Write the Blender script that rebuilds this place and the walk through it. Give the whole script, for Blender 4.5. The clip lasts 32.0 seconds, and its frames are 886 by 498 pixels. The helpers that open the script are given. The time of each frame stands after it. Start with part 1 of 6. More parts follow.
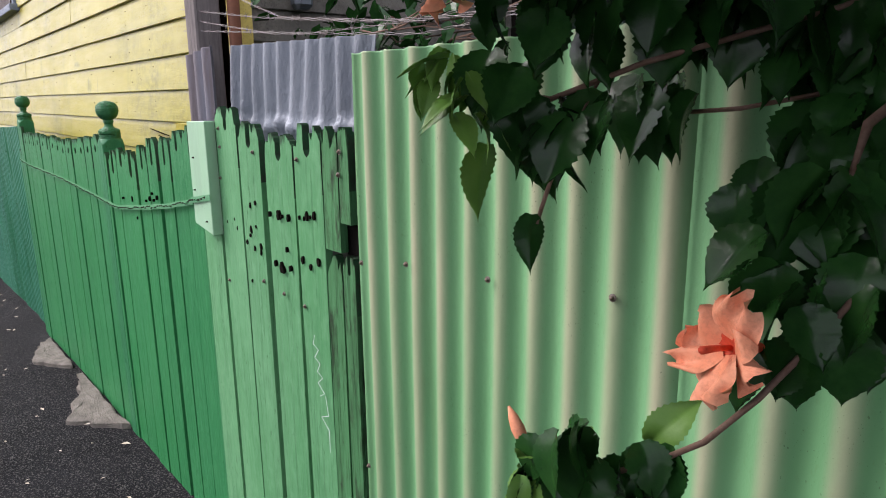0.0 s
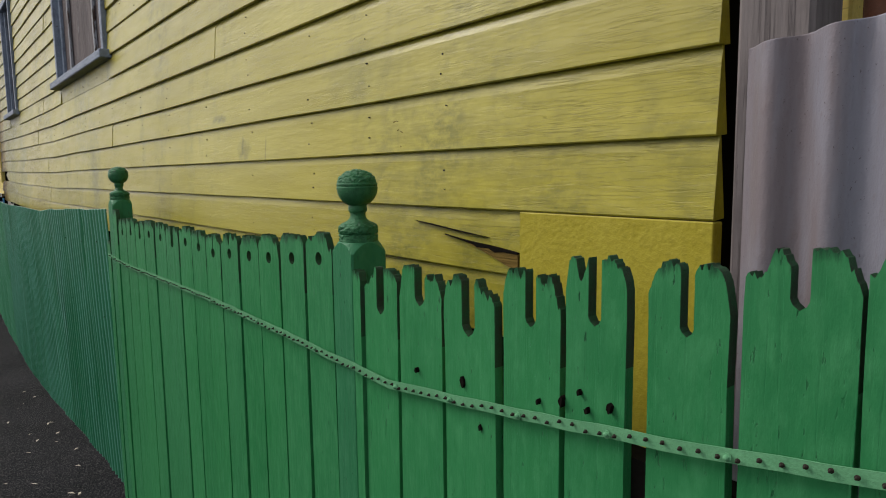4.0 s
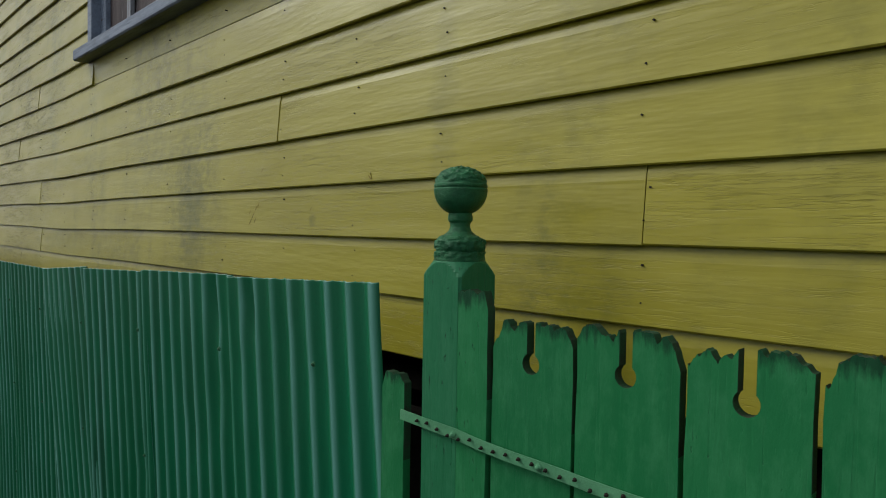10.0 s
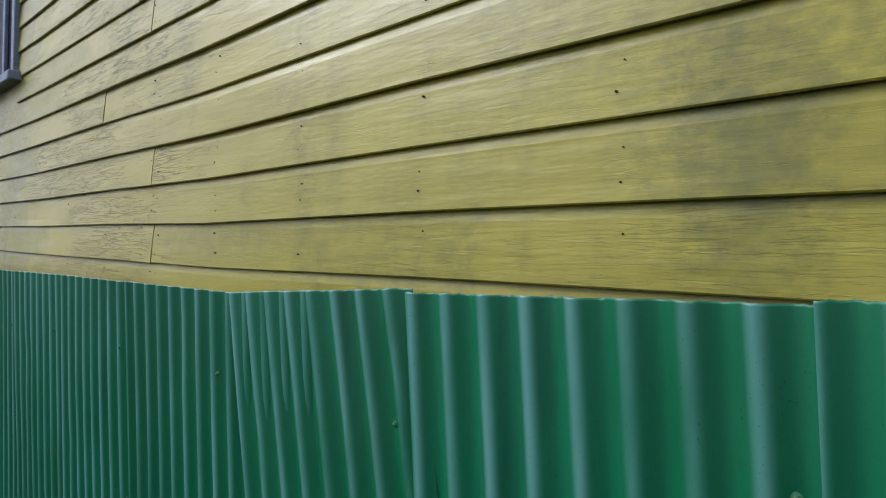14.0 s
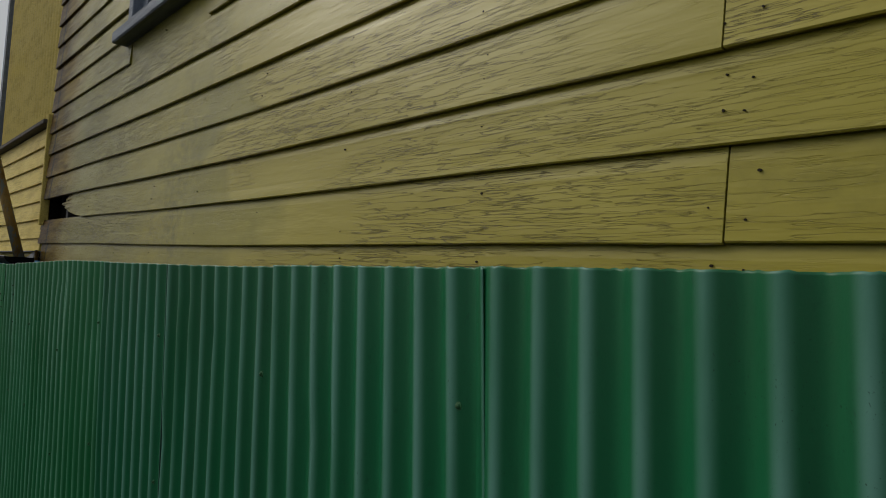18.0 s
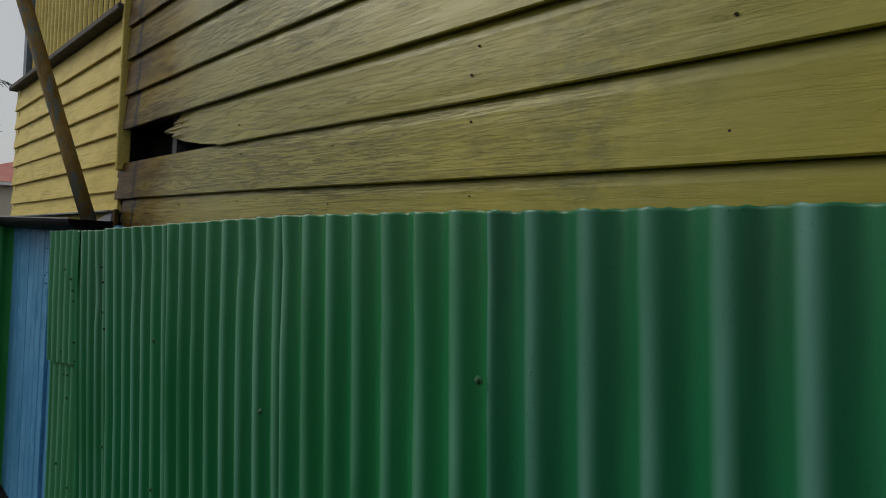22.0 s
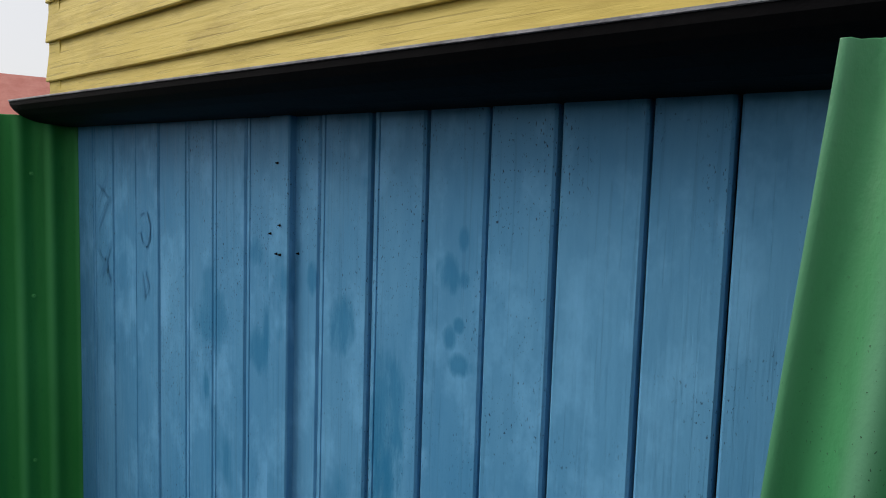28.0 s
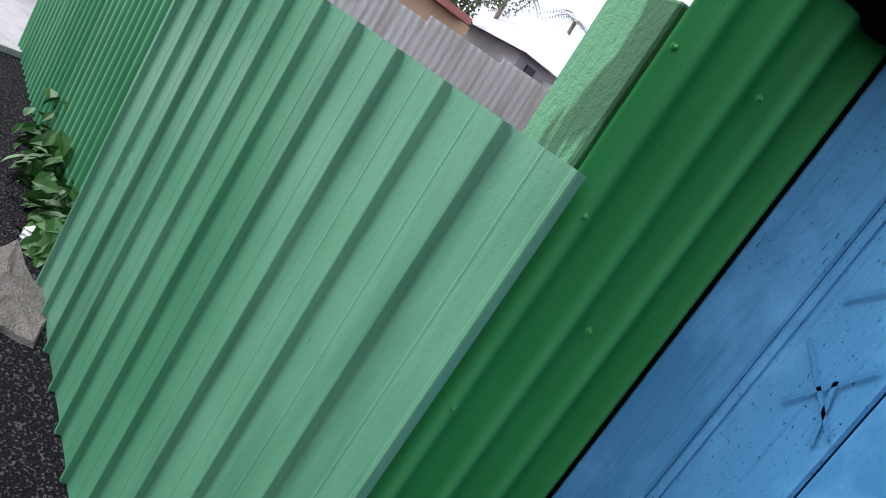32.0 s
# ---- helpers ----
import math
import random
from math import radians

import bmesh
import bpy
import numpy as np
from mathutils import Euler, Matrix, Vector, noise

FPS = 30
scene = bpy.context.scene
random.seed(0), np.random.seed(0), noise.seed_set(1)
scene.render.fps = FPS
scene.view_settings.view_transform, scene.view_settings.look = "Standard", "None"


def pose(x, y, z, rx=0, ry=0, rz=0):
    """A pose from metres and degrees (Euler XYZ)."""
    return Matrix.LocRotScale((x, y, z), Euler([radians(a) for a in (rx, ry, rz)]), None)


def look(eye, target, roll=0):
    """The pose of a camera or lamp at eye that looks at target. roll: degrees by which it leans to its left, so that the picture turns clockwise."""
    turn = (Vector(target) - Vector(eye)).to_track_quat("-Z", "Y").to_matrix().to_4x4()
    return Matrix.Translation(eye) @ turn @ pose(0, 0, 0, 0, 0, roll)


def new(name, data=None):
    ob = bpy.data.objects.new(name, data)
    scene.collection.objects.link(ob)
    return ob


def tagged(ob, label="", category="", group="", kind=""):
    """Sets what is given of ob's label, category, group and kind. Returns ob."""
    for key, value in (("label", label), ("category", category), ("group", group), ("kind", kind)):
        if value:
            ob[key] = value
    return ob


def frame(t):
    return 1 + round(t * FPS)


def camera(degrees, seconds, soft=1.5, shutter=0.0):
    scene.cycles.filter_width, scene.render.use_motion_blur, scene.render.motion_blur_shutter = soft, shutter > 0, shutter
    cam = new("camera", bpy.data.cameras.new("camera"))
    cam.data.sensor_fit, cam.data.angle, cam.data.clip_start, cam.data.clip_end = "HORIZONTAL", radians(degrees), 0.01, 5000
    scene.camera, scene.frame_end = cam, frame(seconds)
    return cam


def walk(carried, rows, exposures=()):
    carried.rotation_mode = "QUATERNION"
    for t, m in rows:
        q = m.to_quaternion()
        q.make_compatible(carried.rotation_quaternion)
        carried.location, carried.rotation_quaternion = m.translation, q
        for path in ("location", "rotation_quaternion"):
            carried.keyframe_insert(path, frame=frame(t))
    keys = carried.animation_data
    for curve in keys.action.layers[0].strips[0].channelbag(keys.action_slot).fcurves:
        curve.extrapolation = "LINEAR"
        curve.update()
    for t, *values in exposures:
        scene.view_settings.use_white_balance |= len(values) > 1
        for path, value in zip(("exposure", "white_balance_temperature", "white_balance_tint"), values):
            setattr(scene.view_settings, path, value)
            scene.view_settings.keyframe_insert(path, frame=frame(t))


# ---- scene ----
cam = camera(67.7, 32.0, 1.05)
PATH = [
    (0, (0.365, 0.248, 1.772), (-1.136, 1.492, 1.326), -0.5),
    (0.5, (0.2, 0.21, 1.775), (-1.318, 1.451, 1.379), -2.1),
    (1, (0.002, 0.185, 1.774), (-1.508, 1.448, 1.42), -1.9),
    (1.5, (-0.25, 0.203, 1.767), (-1.76, 1.473, 1.436), -1.1),
    (2, (-0.515, 0.227, 1.779), (-2.038, 1.484, 1.46), -1.5),
    (2.5, (-0.788, 0.223, 1.775), (-2.334, 1.466, 1.519), -1.2),
    (4.5, (-1.901, 0.229, 1.758), (-3.467, 1.451, 1.527), -0.6),
    (5, (-2.154, 0.248, 1.753), (-3.736, 1.448, 1.512), -0.8),
    (5.5, (-2.423, 0.23, 1.747), (-3.999, 1.443, 1.536), -1.0),
    (6, (-2.646, 0.199, 1.754), (-4.212, 1.427, 1.561), -0.5),
    (6.5, (-2.852, 0.203, 1.756), (-4.405, 1.45, 1.571), -0.2),
    (7, (-3.071, 0.242, 1.747), (-4.615, 1.503, 1.586), 0.3),
    (7.5, (-3.287, 0.203, 1.735), (-4.783, 1.524, 1.611), 1.3),
    (8, (-3.527, 0.19, 1.734), (-4.986, 1.553, 1.619), 1.8),
    (8.5, (-3.772, 0.212, 1.713), (-5.223, 1.586, 1.612), 2.1),
    (9, (-4.023, 0.238, 1.697), (-5.479, 1.606, 1.601), 1.8),
    (9.5, (-4.282, 0.212, 1.686), (-5.723, 1.597, 1.612), 1.4),
    (10, (-4.528, 0.184, 1.7), (-5.954, 1.585, 1.64), 0.9),
    (10.5, (-4.789, 0.232, 1.669), (-6.228, 1.621, 1.653), 0.9),
    (11, (-5.015, 0.23, 1.661), (-6.452, 1.621, 1.649), 0.9),
    (11.5, (-5.257, 0.205, 1.653), (-6.68, 1.61, 1.622), 0.7),
    (12, (-5.521, 0.201, 1.63), (-6.932, 1.618, 1.61), 1.1),
    (12.5, (-5.783, 0.241, 1.611), (-7.197, 1.655, 1.6), 1.8),
    (13, (-6.048, 0.256, 1.592), (-7.455, 1.678, 1.586), 2.1),
    (13.5, (-6.314, 0.227, 1.599), (-7.7, 1.667, 1.556), 1.1),
    (14, (-6.581, 0.265, 1.591), (-7.982, 1.691, 1.601), 1.1),
    (14.5, (-6.807, 0.283, 1.596), (-8.225, 1.691, 1.679), 0.5),
    (16.5, (-7.761, 0.31, 1.496), (-9.238, 1.652, 1.626), 0.1),
    (17, (-8.027, 0.268, 1.483), (-9.494, 1.622, 1.601), 0.6),
    (17.5, (-8.311, 0.282, 1.46), (-9.781, 1.632, 1.586), 1.9),
    (18, (-8.582, 0.32, 1.452), (-10.066, 1.656, 1.563), 3.1),
    (18.5, (-8.826, 0.332, 1.437), (-10.316, 1.663, 1.524), 3.6),
    (19, (-9.07, 0.331, 1.435), (-10.562, 1.663, 1.483), 3.4),
    (19.5, (-9.324, 0.354, 1.418), (-10.825, 1.675, 1.469), 3.6),
    (20, (-9.575, 0.373, 1.424), (-11.084, 1.685, 1.465), 3.1),
    (20.5, (-9.807, 0.345, 1.422), (-11.306, 1.668, 1.452), 2.5),
    (21, (-10.05, 0.354, 1.422), (-11.551, 1.675, 1.444), 2.5),
    (21.5, (-10.292, 0.384, 1.419), (-11.791, 1.707, 1.442), 2.8),
    (22, (-10.537, 0.393, 1.413), (-12.014, 1.741, 1.432), 2.6),
    (22.5, (-10.799, 0.398, 1.401), (-12.249, 1.775, 1.429), 3.2),
    (23, (-11.062, 0.429, 1.385), (-12.497, 1.821, 1.432), 3.8),
    (23.5, (-11.315, 0.447, 1.38), (-12.741, 1.848, 1.428), 4.0),
    (24, (-11.559, 0.409, 1.374), (-12.958, 1.839, 1.408), 3.3),
    (24.5, (-11.816, 0.451, 1.348), (-13.23, 1.865, 1.381), 3.7),
    (25, (-12.053, 0.476, 1.34), (-13.464, 1.892, 1.304), 4.9),
    (25.5, (-12.258, 0.506, 1.294), (-13.707, 1.881, 1.202), 3.7),
    (27.5, (-13.113, 0.443, 1.288), (-14.457, 1.913, 1.108), 1.6),
    (28, (-13.306, 0.384, 1.308), (-14.577, 1.919, 1.14), 1.8),
    (28.5, (-13.523, 0.411, 1.296), (-14.802, 1.943, 1.163), 2.5),
    (29, (-13.736, 0.38, 1.284), (-14.995, 1.929, 1.163), 3.9),
    (29.5, (-13.963, 0.37, 1.291), (-15.233, 1.901, 1.078), 5.4),
    (30, (-14.151, 0.385, 1.263), (-15.492, 1.836, 0.955), 7.4),
    (30.5, (-14.358, 0.395, 1.244), (-15.74, 1.787, 0.852), 10.8),
    (31, (-14.568, 0.327, 1.157), (-15.934, 1.749, 0.825), 15.9),
    (32, (-15.004, 0.31, 1.151), (-16.315, 1.757, 0.716), 33.0),
]
walk(cam, [(t, look(eye, target, roll)) for t, eye, target, roll in PATH], [(0, 0.85, 6300, 22), (2.5, 0.05, 6300, 20), (4.5, -0.2, 6500, 12), (6, -1.0, 6500, 9), (8, -1.0, 6400, 6), (9, -0.85, 6300, 7), (10, -0.65, 6100, 8), (12, -0.58, 5900, 13), (13, -0.6, 5700, 15), (14, -0.05, 5500, 19), (16.5, -1.22, 6700, 10), (21, -1.08, 6700, 8), (23, -1.0, 6500, 9), (24, -1.0, 6500, 10), (25.5, -0.42, 6300, 10), (28, -0.28, 6700, 12), (30, 0.12, 6600, 12), (31, 0.08, 6500, 13), (32, 0.46, 5900, 20)])

# World: flat overcast light from an open street sky
world = bpy.data.worlds.new("world")
scene.world = world
world.use_nodes = True
wn = world.node_tree.nodes
wsky = wn.new("ShaderNodeTexSky")
wsky.sky_type = "NISHITA"
wsky.sun_disc = False
wsky.sun_elevation, wsky.sun_rotation = radians(41), radians(233)
wsky.air_density, wsky.dust_density, wsky.ozone_density = 1.0, 4.0, 1.0
whaze = wn.new("ShaderNodeMixRGB")
whaze.inputs[0].default_value = 0.72
whaze.inputs[2].default_value = (9.0, 9.3, 9.6, 1)
world.node_tree.links.new(wsky.outputs[0], whaze.inputs[1])
world.node_tree.links.new(whaze.outputs[0], wn["Background"].inputs[0])
wn["Background"].inputs[1].default_value = 0.125

sun_lamp = new("sun", bpy.data.lights.new("sun", "SUN"))
sun_lamp.data.energy, sun_lamp.data.angle, sun_lamp.data.color = 2.8, radians(34), (1.0, 0.96, 0.9)
sun_lamp.matrix_world = look((0, 0, 20), (6.6, 4.4, 13.0))


# ---------------------------------------------------------------- materials
def nodes_of(name, rough=0.6, metal=0.0, spec=0.35):
    m = bpy.data.materials.new(name)
    m.use_nodes = True
    nt = m.node_tree
    b = nt.nodes["Principled BSDF"]
    b.inputs["Roughness"].default_value = rough
    b.inputs["Metallic"].default_value = metal
    b.inputs["Specular IOR Level"].default_value = spec
    return m, nt, b


def rgb(c):
    return (*c, 1) if len(c) == 3 else c


def noise_of(nt, scale, stretch=(1, 1, 1), detail=4.0, rough=0.55, shift=0.0, random_shift=False):
    tc = nt.nodes.new("ShaderNodeTexCoord")
    mp = nt.nodes.new("ShaderNodeMapping")
    mp.inputs["Scale"].default_value = stretch
    mp.inputs["Location"].default_value = (shift, shift * 0.7, shift * 1.3)
    nt.links.new(tc.outputs["Object"], mp.inputs["Vector"])
    n = nt.nodes.new("ShaderNodeTexNoise")
    n.inputs["Scale"].default_value, n.inputs["Detail"].default_value, n.inputs["Roughness"].default_value = scale, detail, rough
    if random_shift:
        oi = nt.nodes.new("ShaderNodeObjectInfo")
        mul = nt.nodes.new("ShaderNodeVectorMath")
        mul.operation = "SCALE"
        mul.inputs[0].default_value = (13.0, 7.0, 19.0)
        nt.links.new(oi.outputs["Random"], mul.inputs["Scale"])
        add = nt.nodes.new("ShaderNodeVectorMath")
        nt.links.new(mp.outputs[0], add.inputs[0])
        nt.links.new(mul.outputs[0], add.inputs[1])
        nt.links.new(add.outputs[0], n.inputs["Vector"])
    else:
        nt.links.new(mp.outputs[0], n.inputs["Vector"])
    return n.outputs["Fac"]


def ramp(nt, fac, a, b):
    """0 below a, 1 above b."""
    r = nt.nodes.new("ShaderNodeMapRange")
    r.inputs["From Min"].default_value, r.inputs["From Max"].default_value = a, b
    nt.links.new(fac, r.inputs["Value"])
    return r.outputs[0]


def mixc(nt, fac, a, b, mode="MIX"):
    m = nt.nodes.new("ShaderNodeMixRGB")
    m.blend_type = mode
    for i, v in enumerate((fac, a, b)):
        if hasattr(v, "links"):
            nt.links.new(v, m.inputs[i])
        elif i == 0:
            m.inputs[0].default_value = v
        else:
            m.inputs[i].default_value = rgb(v)
    return m.outputs[0]


def times(nt, a, b, op="MULTIPLY"):
    m = nt.nodes.new("ShaderNodeMath")
    m.operation = op
    for i, v in enumerate((a, b)):
        if hasattr(v, "links"):
            nt.links.new(v, m.inputs[i])
        else:
            m.inputs[i].default_value = v
    return m.outputs[0]


def random_of(nt):
    return nt.nodes.new("ShaderNodeObjectInfo").outputs["Random"]


def bump(nt, b, height, strength, distance):
    n = nt.nodes.new("ShaderNodeBump")
    n.inputs["Strength"].default_value, n.inputs["Distance"].default_value = strength, distance
    nt.links.new(height, n.inputs["Height"])
    nt.links.new(n.outputs[0], b.inputs["Normal"])


def painted_wood(name, base, light, dark, bare, axis="z", rough=0.55, wear=(0.66, 0.72), vary=0.25, relief=0.5, moss=None, specks=None, blobs=(), cracks=0.4, streak=1.0, grainy=1.0, mottle=0.0):
    """Old paint on sawn wood: the grain runs along axis."""
    m, nt, b = nodes_of(name, rough, 0.0, 0.18)
    st = {"x": (0.06, 1, 1), "z": (1, 1, 0.06)}[axis]
    grain = noise_of(nt, 90, st, 5, 0.6, 0, True)
    broad = noise_of(nt, 3.0, tuple(max(s, 0.35) for s in st), 5, 0.6, 3.1)
    blot = noise_of(nt, 14.0, tuple(max(s, 0.3) for s in st), 5, 0.65, 8.7, True)
    col = mixc(nt, ramp(nt, broad, 0.35, 0.68), base, light)
    col = mixc(nt, times(nt, ramp(nt, blot, 0.48, 0.68), 0.65 * streak), col, dark)
    col = mixc(nt, times(nt, ramp(nt, grain, 0.45, 0.75), 0.35 * streak * grainy), col, dark)
    split = noise_of(nt, 150, tuple(0.02 if s < 1 else 1 for s in st), 3, 0.6, 6.3, True)
    lines = ramp(nt, split, 0.60, 0.64)
    col = mixc(nt, times(nt, lines, cracks), col, tuple(c * 0.35 for c in dark))
    tone = ramp(nt, random_of(nt), 0.0, 1.0)
    col = mixc(nt, times(nt, tone, vary), col, dark)
    pits = None
    if mottle:
        # chalky bloom and small pits in the paint
        bloom = noise_of(nt, 38, (1, 1, 0.45), 5, 0.65, 9.4, True)
        col = mixc(nt, times(nt, ramp(nt, bloom, 0.46, 0.70), mottle), col, tuple(c * 1.15 + 0.022 for c in light))
        pits = times(nt, ramp(nt, noise_of(nt, 150, (1, 1, 0.22), 3, 0.6, 12.1, True), 0.66, 0.70), ramp(nt, broad, 0.40, 0.60))
        col = mixc(nt, times(nt, pits, 0.8), col, tuple(c * 0.3 for c in dark))
    flake = noise_of(nt, 26, tuple(max(s, 0.25) for s in st), 6, 0.7, 5.0, True)
    mask = ramp(nt, flake, *wear)
    col = mixc(nt, mask, col, bare)
    if moss:
        # the end grain at the top has gone dark and mossy
        tg = nt.nodes.new("ShaderNodeTexCoord")
        sg = nt.nodes.new("ShaderNodeSeparateXYZ")
        nt.links.new(tg.outputs["Generated"], sg.inputs[0])
        fissure = noise_of(nt, 110, (1, 1, 0.07), 3, 0.6, 3.3, True)
        edge = times(nt, sg.outputs[2], times(nt, times(nt, flake, -0.5, "ADD"), 0.06), "ADD")
        edge = times(nt, edge, times(nt, times(nt, fissure, -0.5, "ADD"), 0.022), "ADD")
        col = mixc(nt, times(nt, ramp(nt, edge, 0.985, 0.996), 0.8), col, moss)
    if specks:
        dot = noise_of(nt, 330, (1, 1, 0.4), 3, 0.55, 7.7, True)
        area = noise_of(nt, 6, (1, 1, 0.7), 3, 0.5, 1.9, True)
        col = mixc(nt, times(nt, ramp(nt, dot, 0.645, 0.67), ramp(nt, area, 0.44, 0.58)), col, bare)
        chalky = noise_of(nt, 9.0, (1, 1, 0.6), 5, 0.65, 3.7, True)
        col = mixc(nt, times(nt, ramp(nt, chalky, 0.5, 0.68), 0.5), col, tuple(min(1.0, c * 1.35 + 0.03) for c in light))
        wet = noise_of(nt, 4.5, (1, 1, 0.5), 4, 0.55, 5.5)
        col = mixc(nt, times(nt, ramp(nt, wet, 0.62, 0.68), 0.6), col, specks)
        # touched-up patches of darker paint
        tg = nt.nodes.new("ShaderNodeTexCoord")
        sg = nt.nodes.new("ShaderNodeSeparateXYZ")
        nt.links.new(tg.outputs["Object"], sg.inputs[0])
        edge = noise_of(nt, 34, (1, 1, 0.25), 5, 0.65, 2.2)
        for cx, cz, rx, rz in blobs:
            dx = times(nt, times(nt, times(nt, sg.outputs[0], -cx, "ADD"), 1 / rx), 2.0, "POWER")
            dz = times(nt, times(nt, times(nt, sg.outputs[2], -cz, "ADD"), 1 / rz), 2.0, "POWER")
            d = times(nt, times(nt, dx, dz, "ADD"), times(nt, edge, 4.4), "ADD")
            col = mixc(nt, times(nt, ramp(nt, d, 3.6, 2.4), 0.75), col, specks)
    nt.links.new(col, b.inputs["Base Color"])
    h = times(nt, times(nt, times(nt, grain, grainy), times(nt, flake, 0.8), "ADD"), times(nt, lines, -1.4 * cracks), "ADD")
    if pits:
        h = times(nt, h, times(nt, pits, -0.6), "ADD")
    bump(nt, b, h, relief, 0.005)
    nt.links.new(times(nt, times(nt, grain, 0.3), rough - 0.1, "ADD"), b.inputs["Roughness"])
    return m


def sheet_metal(name, base, light, dirt, rough=0.38, metal=0.0, stain=(0.58, 0.75), relief=0.12, wear_sheen=None, ridge=(-0.3, 1.0), spec=0.35):
    m, nt, b = nodes_of(name, rough, metal, spec)
    streak = noise_of(nt, 9, (1, 1, 0.12), 5, 0.6, 0, True)
    broad = noise_of(nt, 1.7, (1, 1, 0.6), 4, 0.55, 4.0, True)
    fine = noise_of(nt, 120, (1, 1, 0.5), 3, 0.5)
    col = mixc(nt, ramp(nt, broad, 0.35, 0.7), base, light)
    col = mixc(nt, times(nt, ramp(nt, streak, *stain), 0.6), col, dirt)
    col = mixc(nt, times(nt, ramp(nt, fine, 0.62, 0.8), 0.3), col, dirt)
    if wear_sheen:
        # ridge tint: worn paint on the pale sheet, painted highlight on the green ones
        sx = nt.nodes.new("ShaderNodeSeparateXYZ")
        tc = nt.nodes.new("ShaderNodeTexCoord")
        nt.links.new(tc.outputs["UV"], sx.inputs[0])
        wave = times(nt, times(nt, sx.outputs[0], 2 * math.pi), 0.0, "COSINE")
        crest_mix = times(nt, times(nt, ramp(nt, wave, *ridge), 2.0, "POWER"), ramp(nt, times(nt, broad, streak, "ADD"), 0.65, 1.15))
        col = mixc(nt, crest_mix, col, wear_sheen)
    grit = noise_of(nt, 420, (1, 1, 0.6), 2, 0.5, 2.7, True)
    dust = noise_of(nt, 5, (1, 1, 0.8), 4, 0.6, 8.1, True)
    col = mixc(nt, times(nt, ramp(nt, grit, 0.69, 0.73), ramp(nt, dust, 0.45, 0.62)), col, tuple(c * 0.4 for c in dirt))
    nt.links.new(col, b.inputs["Base Color"])
    nt.links.new(times(nt, times(nt, times(nt, streak, dust, "ADD"), 0.24), rough - 0.16, "ADD"), b.inputs["Roughness"])
    bump(nt, b, times(nt, times(nt, times(nt, broad, 3.0), fine, "ADD"), times(nt, grit, 0.4), "ADD"), relief, 0.006)
    return m


def plain(name, base, other, scale=8, rough=0.7, metal=0.0, relief=0.3, dist=0.003, spec=0.22):
    m, nt, b = nodes_of(name, rough, metal, spec)
    n = noise_of(nt, scale, (1, 1, 1), 6, 0.6)
    f = noise_of(nt, scale * 9, (1, 1, 1), 3, 0.6, 2.0)
    col = mixc(nt, ramp(nt, n, 0.3, 0.7), base, other)
    col = mixc(nt, times(nt, ramp(nt, f, 0.45, 0.75), 0.35), col, tuple(c * 0.5 for c in base))
    nt.links.new(col, b.inputs["Base Color"])
    bump(nt, b, times(nt, n, f, "ADD"), relief, dist)
    return m


def hairlines(nt, scale, stretch, half, shift):
    """Thin wandering cracks: the level lines of a stretched noise."""
    n = noise_of(nt, scale, stretch, 3, 0.55, shift, True)
    return ramp(nt, times(nt, times(nt, n, -0.5, "ADD"), 0.0, "ABSOLUTE"), half, half * 0.35)


